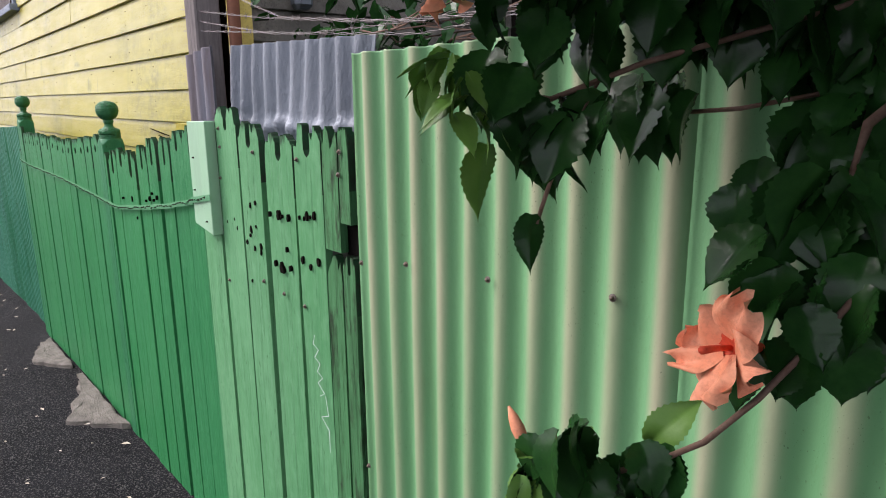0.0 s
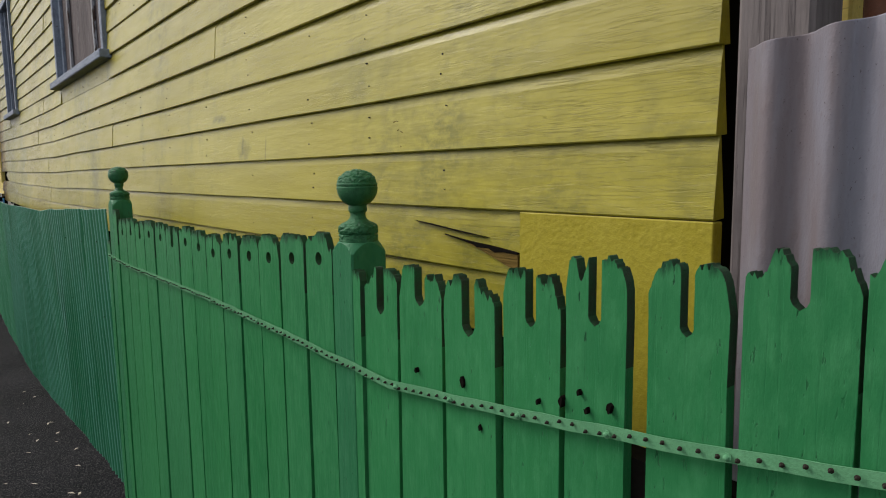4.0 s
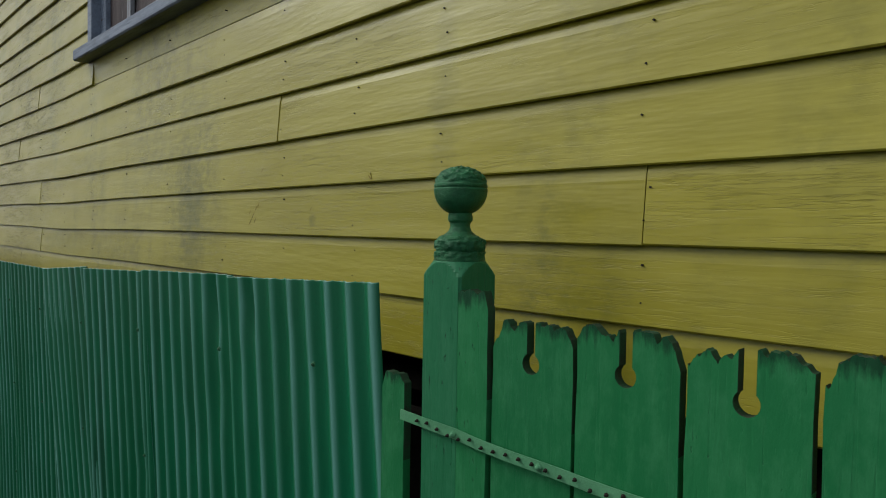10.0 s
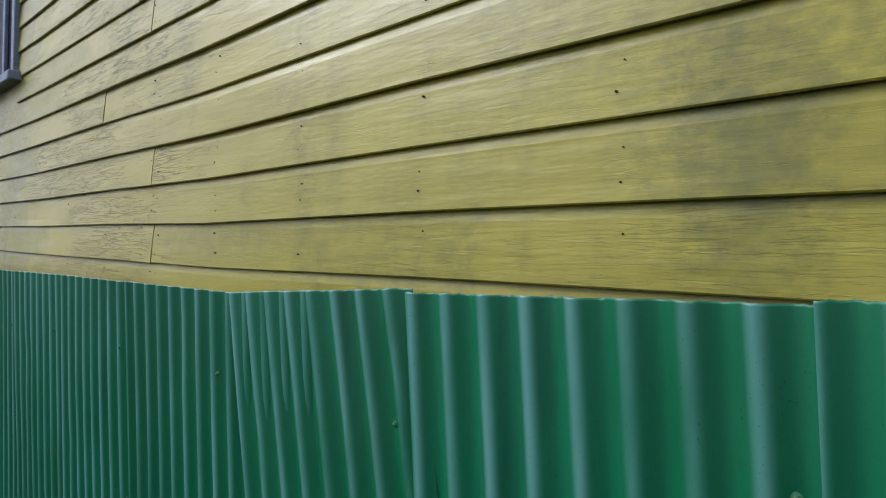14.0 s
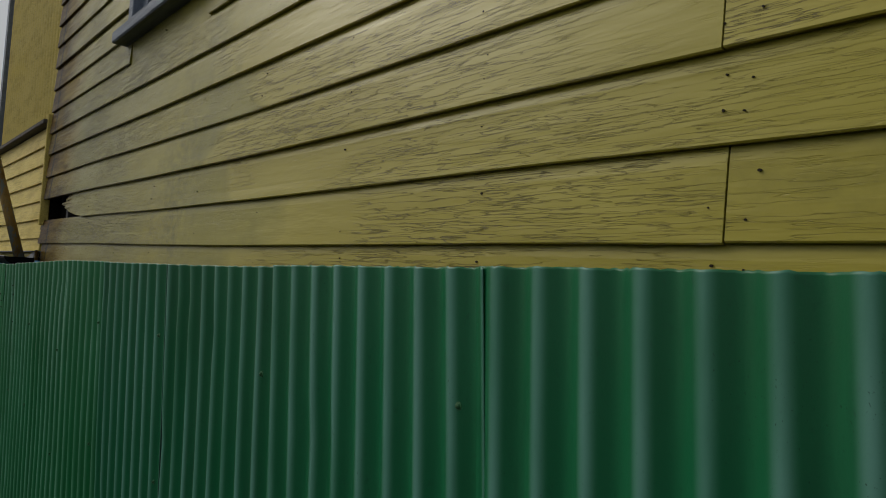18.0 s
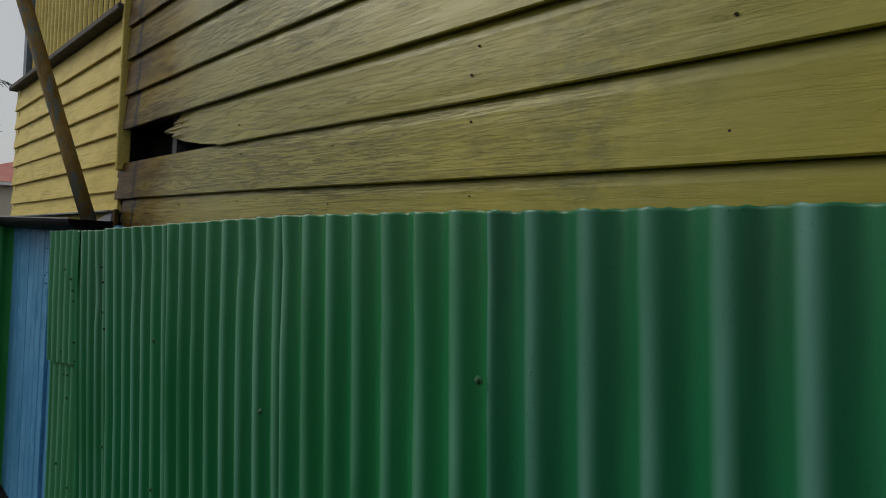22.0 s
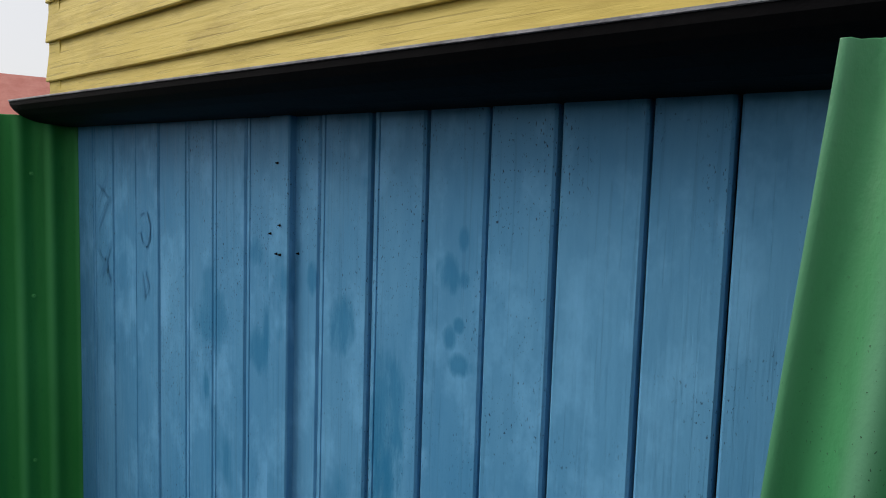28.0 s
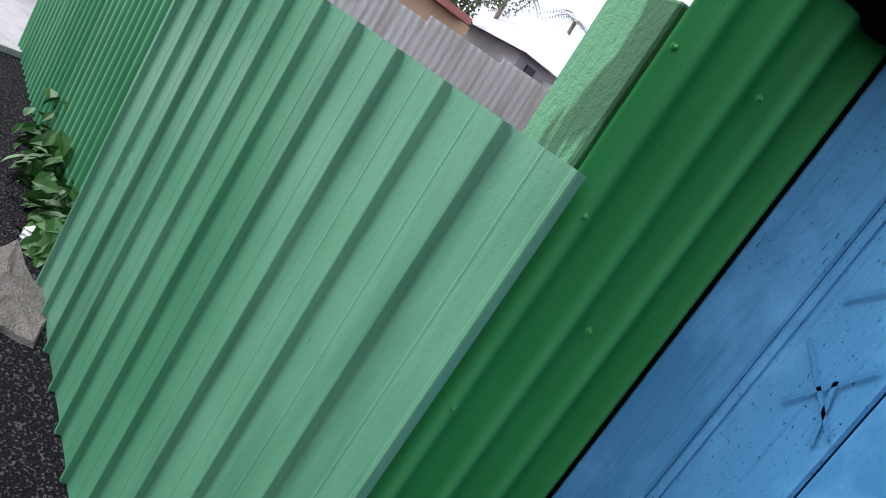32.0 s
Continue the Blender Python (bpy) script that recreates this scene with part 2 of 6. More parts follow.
def weatherboard_paint(name, base, light, dark, grime, bare, stains=()):
    """Glossy old house paint on boards: hairline cracks along the grain, mildew in patches, small bare flakes, brown rot at the far corner."""
    m, nt, b = nodes_of(name, 0.4, 0.0, 0.5)
    b.inputs["Coat Weight"].default_value, b.inputs["Coat Roughness"].default_value = 0.25, 0.3
    broad = noise_of(nt, 1.6, (0.7, 1, 1.2), 5, 0.6, 3.1)
    board = noise_of(nt, 5.0, (0.4, 1, 2.5), 4, 0.6, 0, True)
    grain = noise_of(nt, 260, (0.03, 1, 1), 4, 0.6, 0, True)
    hair = noise_of(nt, 230, (0.028, 1, 1), 2, 0.5, 2.0, True)
    where = noise_of(nt, 2.3, (0.5, 1, 1), 3, 0.5, 9.0, True)
    patch = noise_of(nt, 11, (0.3, 1, 1.6), 4, 0.6, 5.0, True)
    mild = noise_of(nt, 1.15, (1, 1, 0.35), 5, 0.7, 6.0)
    fleck = noise_of(nt, 34, (0.6, 1, 1), 5, 0.7, 1.0, True)
    col = mixc(nt, ramp(nt, broad, 0.35, 0.66), base, light)
    col = mixc(nt, times(nt, ramp(nt, board, 0.42, 0.7), 0.3), col, dark)
    col = mixc(nt, times(nt, ramp(nt, grain, 0.5, 0.72), 0.03), col, dark)
    col = mixc(nt, times(nt, random_of(nt), 0.22), col, dark)
    sx = nt.nodes.new("ShaderNodeSeparateXYZ")
    tc = nt.nodes.new("ShaderNodeTexCoord")
    nt.links.new(tc.outputs["Object"], sx.inputs[0])
    # the old paint is most cracked along the middle of the wall; beyond it lies a smoother, mildewed coat
    worn = times(nt, sx.outputs[0], times(nt, times(nt, where, -0.5, "ADD"), 1.2), "ADD")
    worn = times(nt, worn, times(nt, times(nt, random_of(nt), -0.5, "ADD"), 1.1), "ADD")
    old = times(nt, ramp(nt, worn, -8.3, -9.3), ramp(nt, worn, -10.40, -10.33))
    corner = ramp(nt, worn, -11.3, -11.9)
    age = times(nt, times(nt, times(nt, old, corner, "ADD"), 0.62), 0.10, "ADD")
    smooth = ramp(nt, worn, -10.33, -10.40)
    mildew = times(nt, smooth, times(nt, ramp(nt, times(nt, broad, times(nt, fleck, 0.25), "ADD"), 0.50, 0.72), 0.6))
    col = mixc(nt, times(nt, old, 0.45), col, (0.385, 0.325, 0.055))
    col = mixc(nt, mildew, col, (0.16, 0.155, 0.008))
    # rot and bare timber towards the far corner
    ragged = times(nt, sx.outputs[0], times(nt, times(nt, hair, 0.5), times(nt, where, 1.1), "ADD"), "ADD")
    weather = ramp(nt, ragged, -11.85, -12.25)
    col = mixc(nt, times(nt, weather, times(nt, times(nt, patch, 0.9), 0.30, "ADD")), col, mixc(nt, ramp(nt, patch, 0.4, 0.62), (0.19, 0.105, 0.012), (0.075, 0.038, 0.006)))
    ends = times(nt, ramp(nt, ragged, -12.35, -12.6), ramp(nt, times(nt, patch, times(nt, fleck, 0.4), "ADD"), 0.50, 0.66))
    col = mixc(nt, times(nt, ends, 0.85), col, mixc(nt, ramp(nt, grain, 0.42, 0.6), (0.095, 0.045, 0.008), (0.022, 0.013, 0.005)))
    ring = times(nt, times(nt, sx.outputs[0], times(nt, times(nt, fleck, -0.5, "ADD"), 0.10), "ADD"), 13.262, "ADD")
    col = mixc(nt, times(nt, ramp(nt, times(nt, ring, 0.0, "ABSOLUTE"), 0.026, 0.012), 0.9), col, (0.018, 0.014, 0.01))
    spots = times(nt, ramp(nt, mild, 0.52, 0.66), ramp(nt, fleck, 0.36, 0.6))
    col = mixc(nt, times(nt, spots, 0.7), col, grime)
    smear = noise_of(nt, 30, (0.6, 1, 0.8), 5, 0.7, 13.0)
    for cx, cz, rx, rz, k in stains:
        dx = times(nt, times(nt, times(nt, sx.outputs[0], -cx, "ADD"), 1 / rx), 2.0, "POWER")
        dz = times(nt, times(nt, times(nt, sx.outputs[2], -cz, "ADD"), 1 / rz), 2.0, "POWER")
        d = times(nt, times(nt, dx, dz, "ADD"), times(nt, smear, 3.2), "ADD")
        col = mixc(nt, times(nt, ramp(nt, d, 2.7, 1.4), k), col, grime)
    area = ramp(nt, times(nt, patch, times(nt, where, 0.6), "ADD"), 0.74, 0.86)
    fine = times(nt, hairlines(nt, 130, (0.045, 1, 1), 0.012, 7.0), times(nt, times(nt, area, ramp(nt, where, 0.44, 0.56)), age))
    long = times(nt, hairlines(nt, 62, (0.05, 1, 1), 0.010, 11.0), times(nt, ramp(nt, where, 0.42, 0.56), age))
    dense = times(nt, hairlines(nt, 170, (0.03, 1, 1), 0.022, 15.0), times(nt, ramp(nt, worn, -10.9, -11.6), ramp(nt, where, 0.34, 0.54)))
    cracks = times(nt, times(nt, times(nt, fine, long, "ADD"), 1.15), times(nt, dense, 0.75), "ADD")
    cracks.node.use_clamp = True
    col = mixc(nt, times(nt, cracks, 0.65), col, bare)
    chips = ramp(nt, fleck, 0.74, 0.77)
    col = mixc(nt, chips, col, bare)
    nt.links.new(times(nt, times(nt, weather, -0.32), 0.33, "ADD"), b.inputs["Specular IOR Level"])
    nt.links.new(col, b.inputs["Base Color"])
    h = times(nt, times(nt, grain, 0.035), times(nt, cracks, -1.2), "ADD")
    h = times(nt, h, times(nt, board, 1.3), "ADD")
    h = times(nt, h, times(nt, chips, -1.0), "ADD")
    bump(nt, b, h, 0.85, 0.004)
    nt.links.new(times(nt, times(nt, patch, 0.35), 0.24, "ADD"), b.inputs["Roughness"])
    return m


M_YELLOW = weatherboard_paint("yellow_weatherboard_paint", (0.335, 0.290, 0.018), (0.395, 0.35, 0.045), (0.19, 0.165, 0.010), (0.105, 0.11, 0.014), (0.035, 0.024, 0.012),
                              ((-6.93, 1.74, 0.11, 0.30, 0.7), (-4.395, 1.99, 0.09, 0.022, 0.9), (-4.15, 1.858, 0.07, 0.045, 0.6), (-3.945, 1.855, 0.008, 0.05, 0.7), (-4.165, 1.875, 0.012, 0.04, 0.6), (-6.12, 1.72, 0.02, 0.02, 0.6), (-7.0, 2.40, 0.9, 0.05, 0.25), (-8.6, 1.62, 0.5, 0.06, 0.35), (-6.3, 2.45, 0.09, 0.12, 0.6), (-8.95, 2.2, 0.25, 0.3, 0.15), (-10.9, 2.1, 0.2, 0.35, 0.25), (-11.6, 2.3, 0.3, 0.2, 0.3), (-12.5, 2.15, 0.25, 0.25, 0.4), (-7.9, 1.95, 0.06, 0.35, 0.2), (-5.6, 2.0, 0.05, 0.3, 0.3), (-3.3, 2.05, 0.2, 0.1, 0.3)))
M_SHED = painted_wood("cream_weatherboard_paint", (0.62, 0.49, 0.12), (0.66, 0.54, 0.17), (0.40, 0.30, 0.07), (0.14, 0.10, 0.06), "x", 0.5, (0.76, 0.82), 0.12, 0.3)
M_PALING = painted_wood("green_paling_paint", (0.018, 0.170, 0.050), (0.036, 0.215, 0.075), (0.010, 0.09, 0.038), (0.012, 0.04, 0.02), "z", 0.42, (0.72, 0.75), 0.3, 0.7, moss=(0.006, 0.030, 0.014), cracks=0.05, streak=0.2, grainy=0.3, mottle=0.4)
M_SHAFT = painted_wood("green_post_shaft_paint", (0.018, 0.145, 0.055), (0.034, 0.185, 0.078), (0.010, 0.08, 0.034), (0.012, 0.04, 0.02), "z", 0.42, (0.72, 0.75), 0.2, 0.8, cracks=0.06, streak=0.25, grainy=0.3, mottle=0.35)
M_OLDPALING = painted_wood("worn_green_paling_paint", (0.085, 0.27, 0.11), (0.13, 0.32, 0.155), (0.035, 0.13, 0.055), (0.020, 0.026, 0.016), "z", 0.55, (0.73, 0.76), 0.25, 0.9, moss=(0.014, 0.035, 0.016), cracks=0.16, streak=0.3, grainy=0.45, mottle=0.35)
M_LASTPALING = painted_wood("bare_mossy_paling", (0.05, 0.17, 0.065), (0.08, 0.24, 0.10), (0.025, 0.08, 0.03), (0.018, 0.022, 0.013), "z", 0.7, (0.50, 0.66), 0.3, 1.0, moss=(0.02, 0.04, 0.02))
M_POST = plain("green_post_paint", (0.014, 0.095, 0.036), (0.04, 0.185, 0.072), 60, 0.42, 0.0, 0.8, 0.003)
# The pale ridge colour of the green sheets is a painted sheen.
M_IRON = sheet_metal("dark_green_sheet_paint", (0.004, 0.112, 0.040), (0.007, 0.145, 0.058), (0.003, 0.055, 0.025), 0.36, spec=0.42, relief=0.07, wear_sheen=(0.10, 0.27, 0.215), ridge=(0.15, 1.0))
M_IRON_FRESH = sheet_metal("green_sheet_paint", (0.005, 0.135, 0.038), (0.009, 0.17, 0.055), (0.003, 0.065, 0.025), 0.34, spec=0.45, relief=0.07, wear_sheen=(0.11, 0.31, 0.21), ridge=(0.15, 1.0))
# End sheets: slightly lighter green, with sky reflection put into the base colour.
M_IRON_END = sheet_metal("skylit_green_sheet_paint", (0.030, 0.215, 0.078), (0.05, 0.27, 0.11), (0.014, 0.11, 0.045), 0.34, spec=0.6, wear_sheen=(0.12, 0.34, 0.20), ridge=(-0.2, 1.0))
M_RETURN = sheet_metal("mid_green_sheet_paint", (0.016, 0.185, 0.036), (0.028, 0.235, 0.06), (0.008, 0.095, 0.028), 0.48, spec=0.16, wear_sheen=(0.07, 0.34, 0.10), ridge=(0.1, 1.0))
M_LIGHTIRON = sheet_metal("pale_green_sheet_paint", (0.105, 0.265, 0.115), (0.14, 0.31, 0.15), (0.10, 0.18, 0.075), 0.45, wear_sheen=(0.33, 0.34, 0.22), ridge=(-0.4, 1.0), spec=0.2)
M_PROFILE = sheet_metal("ribbed_green_sheet_paint", (0.06, 0.25, 0.115), (0.15, 0.36, 0.22), (0.035, 0.15, 0.08), 0.25, stain=(0.48, 0.68), spec=0.65)
M_FARGREEN = sheet_metal("mid_green_sheet_paint", (0.04, 0.23, 0.085), (0.07, 0.28, 0.12), (0.03, 0.14, 0.06), 0.45, wear_sheen=(0.14, 0.40, 0.21), ridge=(0.0, 1.0))
M_GALV = sheet_metal("grey_galvanised_iron", (0.13, 0.15, 0.175), (0.24, 0.265, 0.295), (0.06, 0.07, 0.09), 0.45, 0.3, (0.46, 0.66), 0.5)
M_RUSTY = sheet_metal("rusty_galvanised_iron", (0.18, 0.18, 0.21), (0.26, 0.26, 0.30), (0.14, 0.10, 0.09), 0.55, 0.3, (0.45, 0.6), 0.25)
M_BLUE = painted_wood("blue_board_paint", (0.070, 0.27, 0.49), (0.115, 0.34, 0.56), (0.034, 0.185, 0.37), (0.008, 0.025, 0.045), "z", 0.45, (0.75, 0.79), 0.2, 0.35, specks=(0.018, 0.175, 0.345), cracks=0.14, streak=0.4,
                      blobs=((-14.10, 0.90, 0.042, 0.14), (-14.10, 0.70, 0.042, 0.2), (-14.214, 1.06, 0.035, 0.05), (-13.966, 1.18, 0.022, 0.03), (-13.935, 1.175, 0.010, 0.015), (-13.964, 1.076, 0.014, 0.02), (-13.943, 1.10, 0.010, 0.012), (-13.935, 1.035, 0.03, 0.018), (-14.435, 1.02, 0.02, 0.05), (-14.475, 1.178, 0.022, 0.03), (-14.46, 0.965, 0.035, 0.05), (-14.667, 0.853, 0.014, 0.03), (-14.306, 1.138, 0.018, 0.03), (-13.937, 1.237, 0.012, 0.02)))
# Black for rotted holes and cracks, with the shade of their depth painted in.
M_PIT = plain("rot_shade_black", (0.006, 0.005, 0.004), (0.012, 0.010, 0.008), 60, 0.95, spec=0.02)
# Near-black colour stands in for shade in gaps, cavities and behind walls.
M_DARK = plain("shade_black_timber", (0.008, 0.007, 0.006), (0.014, 0.012, 0.010), 6, 0.9, spec=0.03)
M_ASPHALT, ant, ab = nodes_of("worn_asphalt", 0.9, 0.0, 0.08)
a_stone = noise_of(ant, 120, (1, 1, 1), 2, 0.5)
a_patch = noise_of(ant, 1.3, (1, 1, 1), 5, 0.6)
a_fine = noise_of(ant, 45, (1, 1, 1), 4, 0.6)
a_col = mixc(ant, ramp(ant, a_patch, 0.35, 0.7), (0.005, 0.005, 0.006), (0.013, 0.013, 0.015))
a_col = mixc(ant, times(ant, ramp(ant, a_stone, 0.56, 0.62), 0.75), a_col, (0.10, 0.097, 0.092))
a_col = mixc(ant, times(ant, ramp(ant, a_fine, 0.62, 0.75), 0.5), a_col, (0.012, 0.012, 0.013))
ant.links.new(a_col, ab.inputs["Base Color"])
bump(ant, ab, times(ant, a_stone, a_fine, "ADD"), 1.0, 0.012)
M_PALECONCRETE = plain("pale_concrete", (0.34, 0.33, 0.31), (0.44, 0.43, 0.41), 9, 0.9, 0.0, 0.5, 0.004)
M_CONCRETE = plain("broken_concrete", (0.12, 0.108, 0.092), (0.23, 0.21, 0.18), 14, 0.9, 0.0, 1.0, 0.014)
M_TRIM = painted_wood("grey_window_paint", (0.17, 0.205, 0.26), (0.26, 0.30, 0.36), (0.09, 0.105, 0.135), (0.10, 0.08, 0.07), "x", 0.5, (0.66, 0.74), 0.2, 0.6)
M_STRAP = plain("green_painted_strap", (0.09, 0.27, 0.13), (0.12, 0.32, 0.16), 30, 0.45)
M_POLE = painted_wood("flaking_yellow_pipe", (0.22, 0.14, 0.035), (0.28, 0.19, 0.06), (0.10, 0.055, 0.02), (0.13, 0.14, 0.12), "z", 0.55, (0.53, 0.57), 0.1, 0.5)
M_FLASH = plain("grey_flashing", (0.16, 0.17, 0.20), (0.26, 0.27, 0.30), 12, 0.45, 0.6)

# ---------------------------------------------------------------- mesh helpers
def mesh_of(name, verts, faces, material, smooth=False):
    me = bpy.data.meshes.new(name)
    me.from_pydata([tuple(v) for v in verts], [], faces)
    if smooth:
        me.polygons.foreach_set("use_smooth", [True] * len(me.polygons))
    for mt in material if isinstance(material, (list, tuple)) else (material,):
        me.materials.append(mt)
    me.update()
    return me


def part(name, data, material=None, parent=None, label=""):
    """One mesh object; data is a bmesh or a mesh."""
    if isinstance(data, bmesh.types.BMesh):
        me = bpy.data.meshes.new(name)
        data.normal_update()
        data.to_mesh(me)
        data.free()
        if material:
            me.materials.append(material)
    else:
        me = data
    ob = new(name, me)
    if parent:
        ob.parent = parent
    if label:
        ob["label"] = label
    return ob


def thing(name, at, label, category, group="", kind=""):
    ob = new(name)
    ob.empty_display_size = 0.1
    ob.location = at
    return tagged(ob, label, category, group, kind)


def keep_place(child, parent):
    """Parents child while its world place stays."""
    child.parent = parent
    child.matrix_parent_inverse = Matrix.Translation(parent.location).inverted()
    return child


def box_mesh(name, x0, x1, y0, y1, z0, z1, material, bevel=0.0, jitter=0.0, rnd=random):
    bm = bmesh.new()
    bmesh.ops.create_cube(bm, size=1)
    for v in bm.verts:
        v.co = Vector((x0 + (v.co.x + 0.5) * (x1 - x0), y0 + (v.co.y + 0.5) * (y1 - y0), z0 + (v.co.z + 0.5) * (z1 - z0)))
    if bevel:
        bmesh.ops.bevel(bm, geom=bm.edges[:], offset=bevel, segments=1, affect="EDGES")
    if jitter:
        for v in bm.verts:
            v.co += Vector([rnd.uniform(-jitter, jitter) for _ in range(3)])
    me = bpy.data.meshes.new(name)
    bm.normal_update()
    bm.to_mesh(me)
    bm.free()
    me.materials.append(material)
    return me


def lathe(name, profile, centre, material, sides=24, squash=1.0):
    vs, fs = [], []
    for r, z in profile:
        for k in range(sides):
            a = 2 * math.pi * k / sides
            vs.append((centre[0] + r * math.cos(a), centre[1] + r * math.sin(a) * squash, centre[2] + z))
    n = len(profile)
    for i in range(n - 1):
        for k in range(sides):
            k2 = (k + 1) % sides
            fs.append((i * sides + k, i * sides + k2, (i + 1) * sides + k2, (i + 1) * sides + k))
    fs.append(tuple(range(sides))[::-1])
    fs.append(tuple((n - 1) * sides + k for k in range(sides)))
    return mesh_of(name, vs, fs, material, True)


def lerp_table(table, x):
    """Piecewise straight; table of (x, value) with x rising."""
    return float(np.interp(x, [p[0] for p in table], [p[1] for p in table]))


# ---------------------------------------------------------------- ground
GROUND_X = [(-60, 1.0), (-30, 0.4), (-22, 0.12), (-19, 0.05), (-17, -0.02), (-15.5, -0.12), (-14, -0.18), (-12, -0.30), (-10, -0.34), (-8.4, -0.24), (-7.2, -0.13), (-6, -0.05), (-4.3, 0.06), (-2.4, 0.16), (0, 0.28), (8, 0.6), (60, 1.5)]


def ground_z(x, y):
    z = lerp_table(GROUND_X, x)
    if y < 0.6:
        z -= 0.02 * min(3.0, 0.6 - y)
    return z


def corrugated(name, x0, x1, zb, zt, y, material, pitch=0.0762, amp=0.0108, phase=0.0, lean=0.0, shear=0.0, per=12, rows=3, dent=None, angle=0.0, rag=0.0, rnd=random, shape="sine"):
    """A sheet from x0 to x1 (x1 < x0 or the other way), ribs upright. zb, zt: heights or functions of x. lean: how far the foot stands out in y."""
    n = max(2, int(abs(x1 - x0) / pitch * per))
    zbf = zb if callable(zb) else (lambda q: zb)
    ztf = zt if callable(zt) else (lambda q: zt)
    steps = [0.0, 0.002] + [j / rows for j in range(1, rows)] + [0.998, 1.0]
    m = len(steps)
    vs, fs, us = [], [], []
    for i in range(n + 1):
        x = x0 + (x1 - x0) * i / n
        ph = 2 * math.pi * (x + phase) / pitch
        if shape == "sine":
            dy = -amp * math.cos(ph)
        else:
            u = (ph / (2 * math.pi)) % 1.0
            e = min(1.0, max(0.0, min((u - 0.02) / 0.02, (0.135 - u) / 0.025)))
            dy = amp - 2 * amp * e + 0.0022 * math.sin(math.pi * max(0.0, u - 0.135) / 0.865) - (0.0010 if 0.585 < u < 0.605 else 0.0)
        r0 = rnd.uniform(-rag, rag)
        for j, f in enumerate(steps):
            z = zbf(x) * (1 - f) + ztf(x) * f + (r0 if f > 0.99 else 0)
            yy = y + dy - lean * (1 - f) + math.tan(angle) * (x - x0)
            if dent:
                yy += dent(x, z)
            vs.append((x + shear * (1 - f), yy, z))
            us.append((ph / (2 * math.pi), z))
    for i in range(n):
        for j in range(m - 1):
            a = i * m + j
            fs.append((a, a + m, a + m + 1, a + 1))
    me = mesh_of(name, vs, fs, material, True)
    layer = me.uv_layers.new(name="ribs")
    layer.data.foreach_set("uv", [c for lp in me.loops for c in us[lp.vertex_index]])
    return me


def thicken(ob, t=0.0012):
    md = ob.modifiers.new("thickness", "SOLIDIFY")
    md.thickness, md.offset = t, 0.0
    return ob

# ---------------------------------------------------------------- the ground
def build_ground():
    xs = sorted(set([-120, -80, -50, -40, -30, -26] + [round(-24 + 0.5 * i, 2) for i in range(60)] + [7, 9, 12, 20, 40, 80, 120]))
    ys = sorted(set([-120, -60, -30, -15, -8, -5] + [round(-4 + 0.4 * i, 2) for i in range(16)] + [2.4, 3, 4, 6, 10, 20, 40, 80, 160]))
    vs = [(x, y, ground_z(x, y) + (noise.noise((x * 1.3, y * 1.3, 0)) * 0.012)) for x in xs for y in ys]
    ny = len(ys)
    fs = [(i * ny + j, (i + 1) * ny + j, (i + 1) * ny + j + 1, i * ny + j + 1) for i in range(len(xs) - 1) for j in range(ny - 1)]
    ob = part("ground", mesh_of("ground", vs, fs, M_ASPHALT, True))
    tagged(ob, "worn dark asphalt footpath along the fences", "ground", kind="structure")


build_ground()

# ---------------------------------------------------------------- the yellow house
BOARD = 0.1405
A_BOTTOM = 1.535
FACE_Y = 1.236
SAG = [(-13.5, 0.048), (-12.2, 0.036), (-11.4, 0.019), (-10.5, 0.008), (-9.4, 0.002), (-8.6, -0.008), (-7.6, 0.0), (-2, 0.0)]
HOUSE_R, HOUSE_L = -2.20, -13.41


